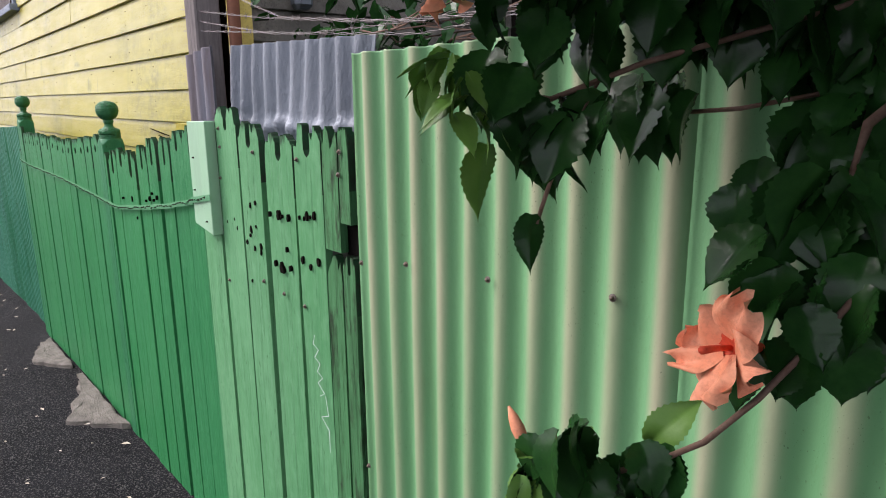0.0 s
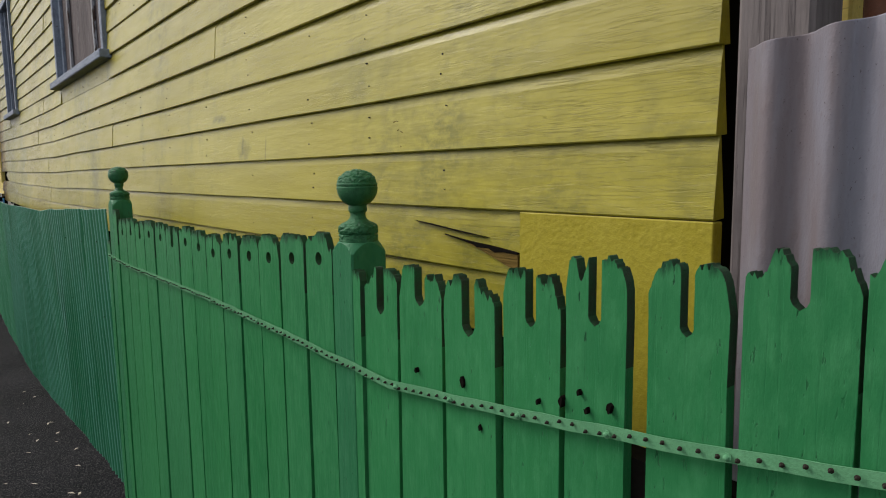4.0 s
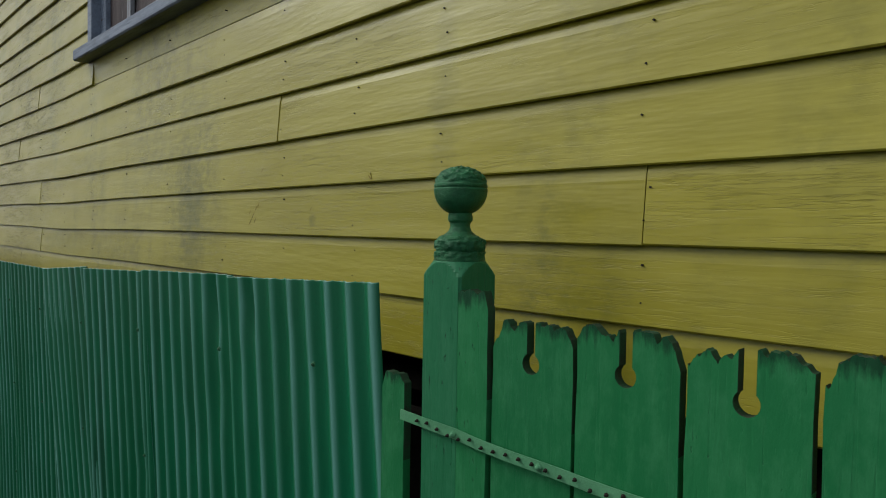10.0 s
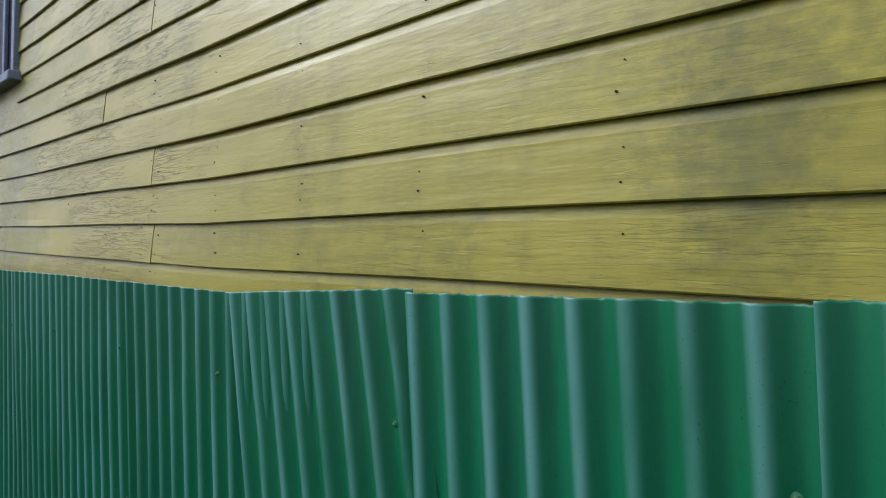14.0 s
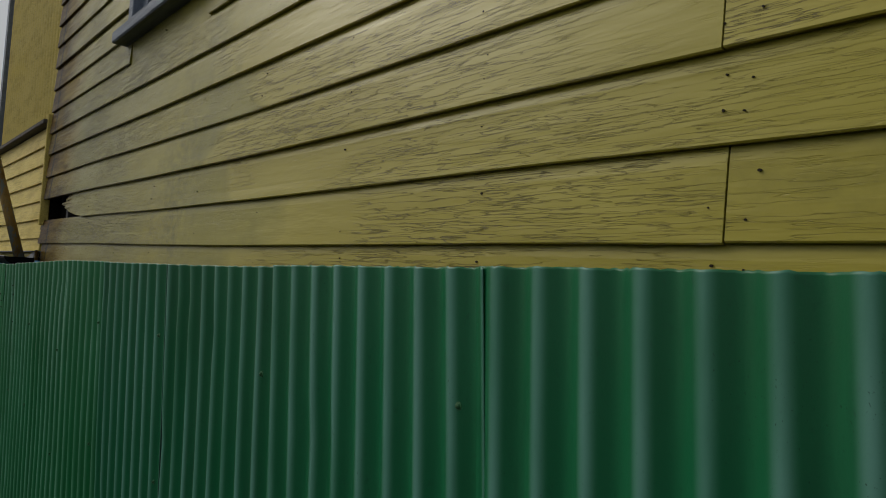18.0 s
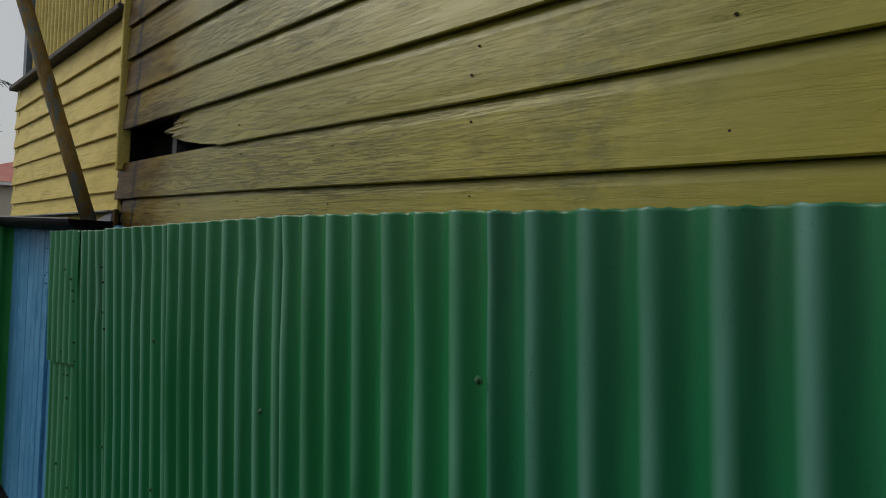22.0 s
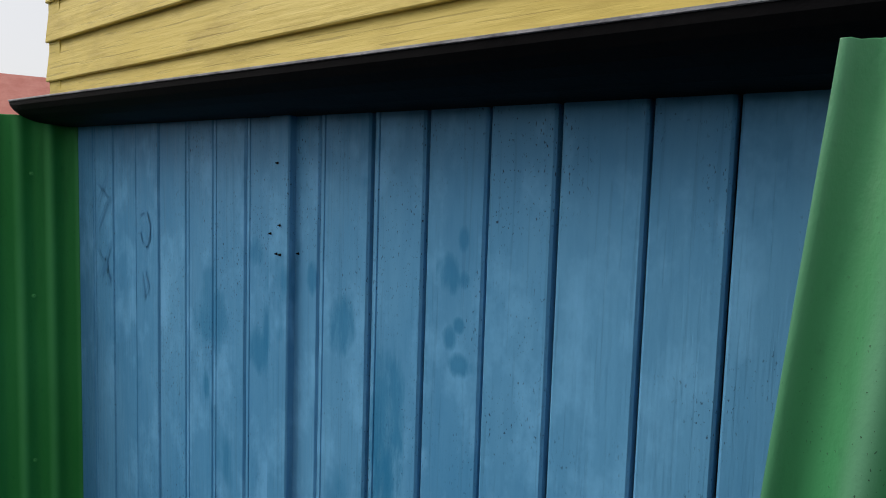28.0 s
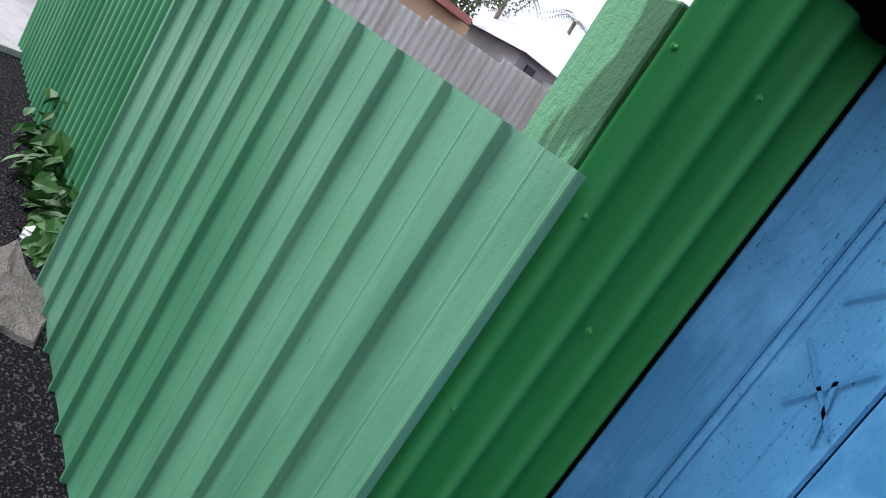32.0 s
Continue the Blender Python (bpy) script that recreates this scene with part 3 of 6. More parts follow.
def board_mesh(x0, x1, zb, rnd, h=BOARD, face=FACE_Y, sag=True, broken=None, material=None, lapped=False):
    """One chamferboard from x0 to x1 (x0 < x1), lower edge at zb: chamfered at the top, a lip at the foot that throws the shadow line."""
    n = max(2, int((x1 - x0) / (0.04 if broken else 0.22)))
    prof = [(0.024, 0.003), (-0.0075, 0.0), (-0.0098, 0.003), (-0.0005, h * 0.82), (0.0036, h * 0.985), (0.0055, h * 1.06)]
    if lapped:
        prof = [(0.020, 0.002), (-0.007, 0.0), (-0.009, 0.003), (0.005, h * 0.98), (0.006, h * 1.06)]
    if broken:
        prof[3:3] = [(-0.0098 * (1 - f / 0.84), h * f) for f in (0.12, 0.25, 0.36, 0.45, 0.52, 0.58, 0.63, 0.68, 0.73, 0.78)]
        cut = {k: lerp_table([(0, 0.52), (0.10, 0.40), (0.3, 0.20), (0.44, 0.13), (0.52, 0.13), (0.58, 0.03), (0.66, 0.0), (0.72, 0.09), (0.85, 0.13), (1.1, 0.20)], pz / h) + rnd.uniform(-0.022, 0.022) for k, (_, pz) in enumerate(prof)}
    vs, fs = [], []
    seed = rnd.uniform(0, 100)
    for i in range(n + 1):
        x = x0 + (x1 - x0) * i / n
        s = lerp_table(SAG, x) if sag else 0.0
        wob = noise.noise((x * 1.1, seed, 0)) * 0.0022
        wy = noise.noise((x * 0.9, seed, 5)) * 0.0025
        for k, (py, pz) in enumerate(prof):
            xx, zz = x, zb + pz + s + wob
            if broken:
                xx = max(x, x0 + cut[k] + 0.0005 * i)
                py += 0.012 * max(0.0, 1 - (xx - x0) / 0.3) * (k % 3) / 2
            vs.append((xx, face + py + wy * (k < 4), zz))
    m = len(prof)
    for i in range(n):
        for k in range(m - 1):
            a = i * m + k
            fs.append((a, a + m, a + m + 1, a + 1))
    fs.append(tuple(range(m)))
    fs.append(tuple(n * m + k for k in range(m))[::-1])
    return mesh_of("board", vs, fs, material or M_YELLOW)


WIN1 = (-8.05, -6.28, 2.55, 3.9)
WIN2 = (-11.84, -10.93, 2.56, 3.9)


M_SPLIT = painted_wood("rotten_split_wood", (0.15, 0.095, 0.02), (0.22, 0.15, 0.03), (0.05, 0.03, 0.01), (0.006, 0.005, 0.004), "x", 0.9, (0.5, 0.58), 0.1, 1.0)
M_GREYSTUD = plain("grey_stud", (0.10, 0.10, 0.11), (0.05, 0.05, 0.05), 20, 0.9)
M_PATCH = plain("yellow_rough_render", (0.30, 0.255, 0.020), (0.35, 0.30, 0.035), 9, 0.42, 0.0, 0.35, 0.005)


def build_house():
    rnd = random.Random(11)
    house = thing("house", (-8, 1.5, 0), "weathered yellow timber house with horizontal chamferboards", "house")
    # The near-black core paints the shade behind the boards.
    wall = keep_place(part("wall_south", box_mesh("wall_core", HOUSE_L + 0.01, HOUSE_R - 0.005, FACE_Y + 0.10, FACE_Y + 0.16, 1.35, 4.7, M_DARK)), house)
    keep_place(part("stud", box_mesh("stud", -12.945, -12.905, FACE_Y + 0.022, FACE_Y + 0.1, 1.4, 2.6, M_GREYSTUD), label="grey weathered wall stud"), house)
    # joints between boards, one list a course
    joints = {-1: [-8.2], 0: [-9.005], 1: [-5.10], 2: [-9.015], 3: [-6.31], 4: [-9.53], 5: [-4.4], 6: [-9.04]}
    for c in range(-1, 24):
        zb = A_BOTTOM + BOARD * c
        cuts = sorted(joints.get(c, [rnd.uniform(-12.5, -8.6), rnd.uniform(-7, -3.4)]))
        ends = [HOUSE_L + (0.0 if c else -0.075)] + cuts + [HOUSE_R]
        for a, b in zip(ends, ends[1:]):
            spans = [(a, b)]
            for w in (WIN1, WIN2):
                if zb + BOARD > w[2] - 0.05 and zb < w[3]:
                    out = []
                    for p, q in spans:
                        if q <= w[0] or p >= w[1]:
                            out.append((p, q))
                        else:
                            if p < w[0]:
                                out.append((p, w[0]))
                            if q > w[1]:
                                out.append((w[1], q))
                    spans = out
            for w in (WIN1, WIN2):
                if zb < w[2] - 0.07 < zb + BOARD - 0.015 and a < w[1] and b > w[0]:
                    keep_place(part("board", box_mesh("board", max(a, w[0]), min(b, w[1]), FACE_Y, FACE_Y + 0.02, zb, w[2] - 0.05, M_YELLOW)), house)
            for p, q in spans:
                snapped = c == 1 and p < -13.2
                if snapped:
                    p = -12.995
                if c in (0, -1) and q > -2.63:
                    q = -2.642
                if q - p > 0.08:
                    keep_place(part("board", board_mesh(p + 0.0012, q - 0.0012, zb + rnd.uniform(-0.002, 0.002), rnd, face=FACE_Y + rnd.uniform(-0.002, 0.002), broken=snapped)), house)
    keep_place(part("patch_panel", box_mesh("patch_panel", -2.6415, HOUSE_R, FACE_Y - 0.0085, FACE_Y + 0.02, 1.25, 1.6765, M_PATCH, 0.002), label="rough rendered patch painted yellow"), house)
    # a split board: torn brown wood; crack above and longer one beside, shade painted black
    for nm, line, mat, proud, label in (("split", [(-2.818, 1.600), (-2.77, 1.597), (-2.70, 1.592), (-2.643, 1.585), (-2.643, 1.549), (-2.68, 1.558), (-2.715, 1.570), (-2.765, 1.586)], M_SPLIT, 0.0112, "torn brown wood in the split board"),
                                        ("crack", [(-2.90, 1.6135), (-2.85, 1.607), (-2.81, 1.603), (-2.79, 1.6015), (-2.74, 1.598), (-2.70, 1.5945), (-2.643, 1.5885), (-2.643, 1.5845), (-2.69, 1.586), (-2.715, 1.583), (-2.735, 1.5905), (-2.775, 1.590), (-2.79, 1.596), (-2.85, 1.6055)], M_PIT, 0.0120, "open dark crack"),
                                        ("crack", [(-3.02, 1.640), (-2.95, 1.6345), (-2.88, 1.6275), (-2.80, 1.620), (-2.74, 1.615), (-2.80, 1.6187), (-2.88, 1.6258), (-2.95, 1.633)], M_PIT, 0.0105, "long hairline crack")):
        n = len(line)
        me = mesh_of(nm, [(x, FACE_Y - proud, z) for x, z in line] + [(x, FACE_Y + 0.008, z) for x, z in line], [tuple(range(n))[::-1]] + [(k, (k + 1) % n, n + (k + 1) % n, n + k) for k in range(n)], mat)
        keep_place(part(nm, me, label=label), house)
    # other sides and roof; shade under the floor is put in as near-black colour
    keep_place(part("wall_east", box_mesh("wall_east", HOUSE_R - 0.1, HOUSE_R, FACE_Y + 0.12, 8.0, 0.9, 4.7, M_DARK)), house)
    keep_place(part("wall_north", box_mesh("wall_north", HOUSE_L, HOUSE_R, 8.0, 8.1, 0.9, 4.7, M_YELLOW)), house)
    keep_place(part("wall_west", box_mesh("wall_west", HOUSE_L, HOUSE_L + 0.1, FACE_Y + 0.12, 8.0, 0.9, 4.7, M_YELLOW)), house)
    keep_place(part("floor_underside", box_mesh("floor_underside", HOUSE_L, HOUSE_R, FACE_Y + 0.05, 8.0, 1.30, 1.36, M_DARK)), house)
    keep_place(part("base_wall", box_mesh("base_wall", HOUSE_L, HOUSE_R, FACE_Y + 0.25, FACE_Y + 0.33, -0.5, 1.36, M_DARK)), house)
    keep_place(part("roof", box_mesh("roof", HOUSE_L - 0.1, HOUSE_R + 0.2, FACE_Y - 0.05, 8.3, 4.7, 4.8, M_GALV)), house)
    for w in (WIN1, WIN2):
        window(house, w)
    return house


M_GLASS = plain("dusty_window_glass", (0.03, 0.03, 0.036), (0.05, 0.048, 0.055), 5, 0.22)
# Dirty brown pane; its pale patches are whitish reflections put into the colour.
M_BROWNPANE = painted_wood("brown_pane_with_reflections", (0.055, 0.040, 0.038), (0.11, 0.085, 0.08), (0.025, 0.018, 0.018), (0.22, 0.20, 0.21), "z", 0.6, (0.60, 0.70), 0.2, 0.6)


M_FLAKE = painted_wood("flaking_pale_paint", (0.30, 0.31, 0.33), (0.38, 0.40, 0.43), (0.18, 0.17, 0.16), (0.06, 0.04, 0.032), "z", 0.6, (0.50, 0.54), 0.2, 0.8)


def window(house, w):
    x0, x1, z0, z1 = w
    win = keep_place(part("window_frame", box_mesh("window_frame", x0, x0 + 0.06, FACE_Y - 0.03, FACE_Y + 0.08, z0, z1, M_TRIM, 0.004)), house)
    keep_place(part("window_frame", box_mesh("window_frame", x1 - 0.06, x1, FACE_Y - 0.03, FACE_Y + 0.08, z0, z1, M_TRIM, 0.004)), house)
    keep_place(part("window_frame", box_mesh("window_frame", x0 + 0.06, x1 - 0.06, FACE_Y - 0.03, FACE_Y + 0.08, z1 - 0.07, z1, M_TRIM, 0.004)), house)
    keep_place(part("window_sill", box_mesh("window_sill", x0 - 0.09, x1 + 0.07, FACE_Y - 0.07, FACE_Y + 0.08, z0 - 0.055, z0, M_TRIM, 0.006), label="grey painted sill with flaking paint"), house)
    ya = FACE_Y + 0.012
    keep_place(part("window_frame", box_mesh("window_frame", x0 + 0.06, x0 + 0.13, ya, ya + 0.05, z0, z1 - 0.07, M_TRIM, 0.003)), house)
    keep_place(part("window_frame", box_mesh("window_frame", x1 - 0.13, x1 - 0.06, ya, ya + 0.05, z0, z1 - 0.07, M_TRIM, 0.003)), house)
    wide = x1 - x0 > 1.2
    keep_place(part("pane", box_mesh("pane", x0 + 0.13, x1 - 0.13, ya + 0.022, ya + 0.027, z0, z1 - 0.07, M_BROWNPANE if wide else M_GLASS), label="dirty brown window pane with pale reflections in its colour" if wide else "dark dusty glass"), house)
    for f in ((0.2, 0.78) if wide else (0.52,)):
        xx = x0 + 0.13 + (x1 - x0 - 0.26) * f
        keep_place(part("sash", box_mesh("sash", xx - 0.022, xx + 0.022, ya, ya + 0.02, z0, z1 - 0.07, M_FLAKE if wide else M_TRIM, 0.003), label="flaking pale sash bar"), house)


house = build_house()

# ---------------------------------------------------------------- paling fences
def paling_mesh(xl, xr, zb, zt, y, rnd, hole=0.0, slot=0.0, hole_z=0.065, rot=0.5, lean=0.0, thick=0.018, horn=0.0, material=None):
    """A paling from xl to xr with a rotted, rounded top. hole: radius; slot: width of the split from the hole to the top."""
    n = 30
    cx = (xl + xr) / 2
    w = xr - xl
    hz = zt - hole_z
    seed = rnd.uniform(0, 50)
    clip = (rnd.uniform(0.10, 0.24), rnd.uniform(0.10, 0.24))
    drop = (rnd.uniform(0.012, 0.030), rnd.uniform(0.012, 0.034))

    def top(u):
        # u from 0 to 1 across: clipped and rounded shoulders, the end grain eaten away in teeth
        z = zt
        for side, e in ((0, u), (1, 1 - u)):
            z -= drop[side] * (1 + 0.4 * rot) * (max(0.0, clip[side] - e) / clip[side]) ** 1.6
        x = xl + u * w
        bite = max(0.0, noise.noise((x * 55, seed, 1.7))) * 0.042 + abs(noise.noise((x * 170, seed, 4.0))) * 0.011
        return z - bite * rot - rnd.uniform(0, 0.002) * rot

    def half(side):
        pts = []
        edge = xl if side < 0 else xr
        pts.append((edge, zb))
        us = [0.01 + (0.49 - 0.01) * i / n for i in range(n + 1)]
        gap = slot / 2 / w
        tops = []
        for u in us:
            if u > 0.5 - gap:
                continue
            uu = u if side < 0 else 1 - u
            z = top(uu)
            if horn and slot:
                z += horn * (1 - abs(u - 0.27) / 0.27)
            tops.append((xl + uu * w, z))
        tops.append((cx + side * slot / 2, tops[-1][1] - 0.004))
        pts += [(edge + (0.0 if not rot else -side * rnd.uniform(0, 0.003)), zb + (zt - zb) * f) for f in (0.35, 0.6, 0.8, 0.9, 0.95)]
        pts += tops
        if hole:
            a0 = math.asin(min(0.95, slot / 2 / hole)) if slot else 0.0
            for k in range(9):
                a = a0 + (math.pi - a0) * k / 8
                pts.append((cx + side * hole * math.sin(a), hz + hole * math.cos(a)))
        elif slot:
            pts.append((cx + side * slot / 2, hz + slot * 0.3))
            pts.append((cx + side * slot * 0.35, hz))
            pts.append((cx, hz - slot * 0.25))
        pts.append((cx, zb))
        return pts if side < 0 else pts[::-1]

    vs, fs = [], []
    for side in (-1, 1):
        poly = half(side)
        o = len(vs)
        m = len(poly)
        for yy in (y, y + thick):
            for (px, pz) in poly:
                f = (pz - zb) / max(0.1, zt - zb)
                vs.append((px + lean * (1 - f), yy, pz))
        fs.append(tuple(range(o, o + m)))
        fs.append(tuple(range(o + m, o + 2 * m))[::-1])
        for k in range(m):
            k2 = (k + 1) % m
            fs.append((o + k, o + m + k, o + m + k2, o + k2))
    me = mesh_of("paling", vs, fs, [material or M_PALING, M_ROT])
    for p in me.polygons:
        if len(p.vertices) == 4 and p.center.z > zt - 0.16:
            p.material_index = 1
    bm = bmesh.new()
    bm.from_mesh(me)
    bmesh.ops.recalc_face_normals(bm, faces=bm.faces)
    bm.to_mesh(me)
    bm.free()
    return me


M_ROT = plain("rotten_dark_wood", (0.035, 0.045, 0.03), (0.02, 0.09, 0.035), 40, 0.9)
FENCE_Y = 0.995


def build_paling_fence():
    rnd = random.Random(5)
    fence = thing("paling_fence", (-3.2, FENCE_Y + 0.05, 0.0), "green painted timber paling fence with rotted tops", "fence")
    add = lambda name, me, label="": keep_place(part(name, me, label=label), fence)
    # the newer bay, every paling bored near its top
    edges = [-3.05, -3.196, -3.347, -3.496, -3.647, -3.802, -3.949, -4.105, -4.262, -4.435, -4.595, -4.755, -4.912, -5.078, -5.24]
    tops = [1.622, 1.606, 1.594, 1.582, 1.578, 1.568, 1.57, 1.578, 1.566, 1.572, 1.574, 1.566, 1.568, 1.56]
    slots = [0, 0, 0, 0, 0, 0.006, 0.012, 0, 0.03, 0.008, 0, 0.022, 0.02, 0.016]
    for i, (r, l) in enumerate(zip(edges, edges[1:])):
        add("paling", paling_mesh(l + rnd.uniform(0.002, 0.007), r - rnd.uniform(0.001, 0.004), ground_z(r, 1) - 0.05, tops[i], FENCE_Y + rnd.uniform(0, 0.006), rnd, 0.0165, slots[i], 0.065 + rnd.uniform(-0.004, 0.006), rnd.uniform(0.7, 1.3), rnd.uniform(-0.01, 0.01)))
    add("paling", paling_mesh(-5.322, -5.243, -0.2, 1.60, FENCE_Y - 0.002, rnd, 0, 0, 0.06, 0.3))
    add("paling", paling_mesh(-5.522, -5.455, -0.2, 1.425, FENCE_Y + 0.004, rnd, 0, 0, 0.06, 0.25))
    # the older bay, split and rotted
    old = [(-1.102, -0.969, 1.709, 0.032), (-1.268, -1.113, 1.683, 0.030), (-1.424, -1.290, 1.711, 0.028), (-1.578, -1.429, 1.744, 0.022),
           (-1.752, -1.606, 1.70, 0.02), (-1.897, -1.757, 1.685, 0.024), (-2.03, -1.90, 1.672, 0.022), (-2.165, -2.045, 1.64, 0.02), (-2.312, -2.197, 1.63, 0.024),
           (-2.452, -2.32, 1.60, 0.024), (-2.612, -2.468, 1.565, 0.036), (-2.768, -2.622, 1.572, 0.034), (-2.908, -2.776, 1.556, 0.03)]
    for l, r, zt, slot in old:
        add("paling", paling_mesh(l, r, ground_z(r, 1) - 0.05, zt, FENCE_Y + rnd.uniform(-0.003, 0.006), rnd, 0.0, slot, rnd.uniform(0.052, 0.066) if l > -1.6 else rnd.uniform(0.065, 0.095), rnd.uniform(1.1, 1.6), rnd.uniform(-0.012, 0.012), 0.019, rnd.uniform(0.004, 0.014), M_OLDPALING if l > -1.8 else M_PALING))
    # nail holes that have rotted open: black faces paint the shade of their depth
    for x, z, k in ((-1.251, 1.478, 1.0), (-1.199, 1.481, 1.9), (-1.145, 1.48, 1.2), (-1.233, 1.346, 1.2), (-1.199, 1.34, 2.0), (-1.188, 1.335, 1.4), (-1.149, 1.348, 1.3), (-1.084, 1.49, 0.8), (-1.045, 1.497, 1.6), (-1.01, 1.503, 1.5),
                    (-1.078, 1.384, 1.6), (-1.039, 1.374, 1.2), (-0.998, 1.392, 1.7), (-1.369, 1.486, 1.2), (-1.335, 1.497, 1.2), (-1.406, 1.377, 1.1), (-1.357, 1.366, 1.1), (-1.316, 1.378, 1.5), (-1.318, 1.362, 1.2), (-1.539, 1.417, 0.6),
                    (-1.484, 1.432, 0.8), (-1.468, 1.407, 0.9), (-1.391, 1.265, 0.7), (-1.164, 1.395, 0.9), (-1.181, 1.479, 0.7), (-1.374, 1.417, 1.5), (-2.364, 1.387, 0.7), (-2.313, 1.401, 1.2), (-2.278, 1.424, 0.8), (-2.263, 1.4, 0.9),
                    (-2.221, 1.415, 1.1), (-2.703, 1.362, 0.8), (-2.555, 1.373, 1.5), (-2.506, 1.299, 0.9), (-1.03, 1.497, 0.7), (-1.06, 1.49, 0.7), (-1.34, 1.43, 0.7), (-1.38, 1.40, 0.8)):
        w = 0.0036 * k
        ring = [(x + w * math.cos(a) * rnd.uniform(0.6, 1.3), z + 1.7 * w * math.sin(a) * rnd.uniform(0.7, 1.4)) for a in [2 * math.pi * i / 11 for i in range(11)]]
        vs = [(px, FENCE_Y - 0.0042, pz) for px, pz in ring] + [(px, FENCE_Y + 0.008, pz) for px, pz in ring]
        add("rot_hole", mesh_of("rot_hole", vs, [tuple(range(11))] + [(i, 11 + i, 11 + (i + 1) % 11, (i + 1) % 11) for i in range(11)], M_PIT), "rotted nail hole, its depth shade painted black")
    add("paling", paling_mesh(-2.966, -2.914, 0.0, 1.545, FENCE_Y - 0.001, rnd, 0, 0, 0.06, 1.2))
    for l, r, z0, z1, slot in ((-0.966, -0.898, 1.432, 1.716, 0.0), (-0.966, -0.898, 0.1, 1.425, 0.0), (-0.895, -0.853, 1.502, 1.714, 0.0), (-0.894, -0.842, 0.1, 1.428, 0.012)):
        add("paling", paling_mesh(l, r, z0, z1, FENCE_Y + 0.002, rnd, 0, slot, 0.04, 1.8, 0, 0.019, 0.004, M_LASTPALING))
    add("back_post", box_mesh("back_post", -0.91, -0.80, FENCE_Y + 0.027, FENCE_Y + 0.06, 0.1, 1.69, M_DARK), "near-black post behind the last palings")
    # rails behind, coloured near-black for the shade in the gaps
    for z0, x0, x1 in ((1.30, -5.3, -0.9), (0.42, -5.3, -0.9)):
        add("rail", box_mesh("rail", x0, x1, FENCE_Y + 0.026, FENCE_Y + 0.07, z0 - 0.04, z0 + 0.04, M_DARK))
    for cx, zt in ((-2.992, 1.728), (-5.356, 1.769)):
        post(cx, zt)
    return fence


def crazed(me, z0, z1):
    """Thick old paint that has shrunk into lumps with cracks between, between two heights."""
    for v in me.vertices:
        if z0 < v.co.z < z1:
            k = min(1.0, (v.co.z - z0) / 0.006, (z1 - v.co.z) / 0.004)
            d1, d2 = noise.voronoi(v.co * Vector((95, 95, 60)))[0][:2]
            lump = min(1.0, (d2 - d1) * 3.2)
            v.co += v.normal * ((lump - 0.75) * 0.0042 + noise.noise(v.co * 190) * 0.0016) * k
    me.update()
    return me


def finer(profile, step=0.0016):
    """The same profile with points no further apart than step."""
    out = [profile[0]]
    for (ra, za), (rb, zb) in zip(profile, profile[1:]):
        n = max(1, int(math.hypot(rb - ra, zb - za) / step))
        out += [(ra + (rb - ra) * k / n, za + (zb - za) * k / n) for k in range(1, n + 1)]
    return out


def post(cx, z_ball):
    """A square post whose head is turned: arched shoulders, a banded neck and a ball."""
    p = thing("gate_post", (cx, FENCE_Y + 0.045, 0.0), "green painted timber fence post with a turned ball finial and moss", "fence post", "ball-topped fence posts")
    h, cy, sides = 0.0475, FENCE_Y + 0.045, 64
    rings = [(-0.2, 1.0), (0.9, 1.0), (z_ball - 0.20, 1.0)] + [(z_ball - 0.160 + 0.0025 * k, 0.068 - 0.0214 * (k / 14) ** 1.3) for k in range(15)]
    vs, fs = [], []
    for z, lim in rings:
        for k in range(sides):
            a = 2 * math.pi * (k + 0.5) / sides
            r = min(h / max(abs(math.cos(a)), abs(math.sin(a))), lim)
            vs.append((cx + r * math.cos(a), cy + r * math.sin(a), z))
    for i in range(len(rings) - 1):
        for k in range(sides):
            fs.append((i * sides + k, i * sides + (k + 1) % sides, (i + 1) * sides + (k + 1) % sides, (i + 1) * sides + k))
    fs.append(tuple((len(rings) - 1) * sides + k for k in range(sides)))
    keep_place(part("shaft", mesh_of("shaft", vs, fs, M_SHAFT)), p)
    neck = [(0.044, -0.128), (0.0462, -0.1245), (0.0462, -0.110), (0.0435, -0.108), (0.0455, -0.106), (0.0472, -0.099), (0.0455, -0.089), (0.038, -0.083), (0.028, -0.078), (0.021, -0.072), (0.0182, -0.0645), (0.0185, -0.058), (0.0222, -0.053), (0.0225, -0.047), (0.0215, -0.041), (0.018, -0.034)]
    keep_place(part("neck", crazed(lathe("neck", finer(neck), (cx, cy, z_ball), M_POST, 72), z_ball - 0.122, z_ball - 0.079)), p)
    ball = [(0.048 * math.sin(a), -0.0445 * math.cos(a)) for a in [math.pi * k / 40 for k in range(6, 20)]]
    ball += [(0.0485, 0.0), (0.0485, 0.0035), (0.0468, 0.0042), (0.0468, 0.0058), (0.0482, 0.0066), (0.0482, 0.0115), (0.0462, 0.0125)]
    ball += [(0.0465 * math.cos(a), 0.0125 + 0.031 * math.sin(a)) for a in [math.pi / 2 * k / 14 for k in range(1, 14)]] + [(0.001, 0.0435)]
    keep_place(part("ball", crazed(lathe("ball", finer(ball), (cx, cy, z_ball), M_POST, 72), z_ball + 0.0118, z_ball + 0.06)), p)
    return p


paling_fence = build_paling_fence()

M_SCREW = plain("green_painted_screw", (0.02, 0.16, 0.06), (0.05, 0.10, 0.05), 60, 0.4)
M_RUSTSCREW = plain("rusted_screw", (0.20, 0.19, 0.18), (0.12, 0.07, 0.04), 80, 0.5, 0.4)
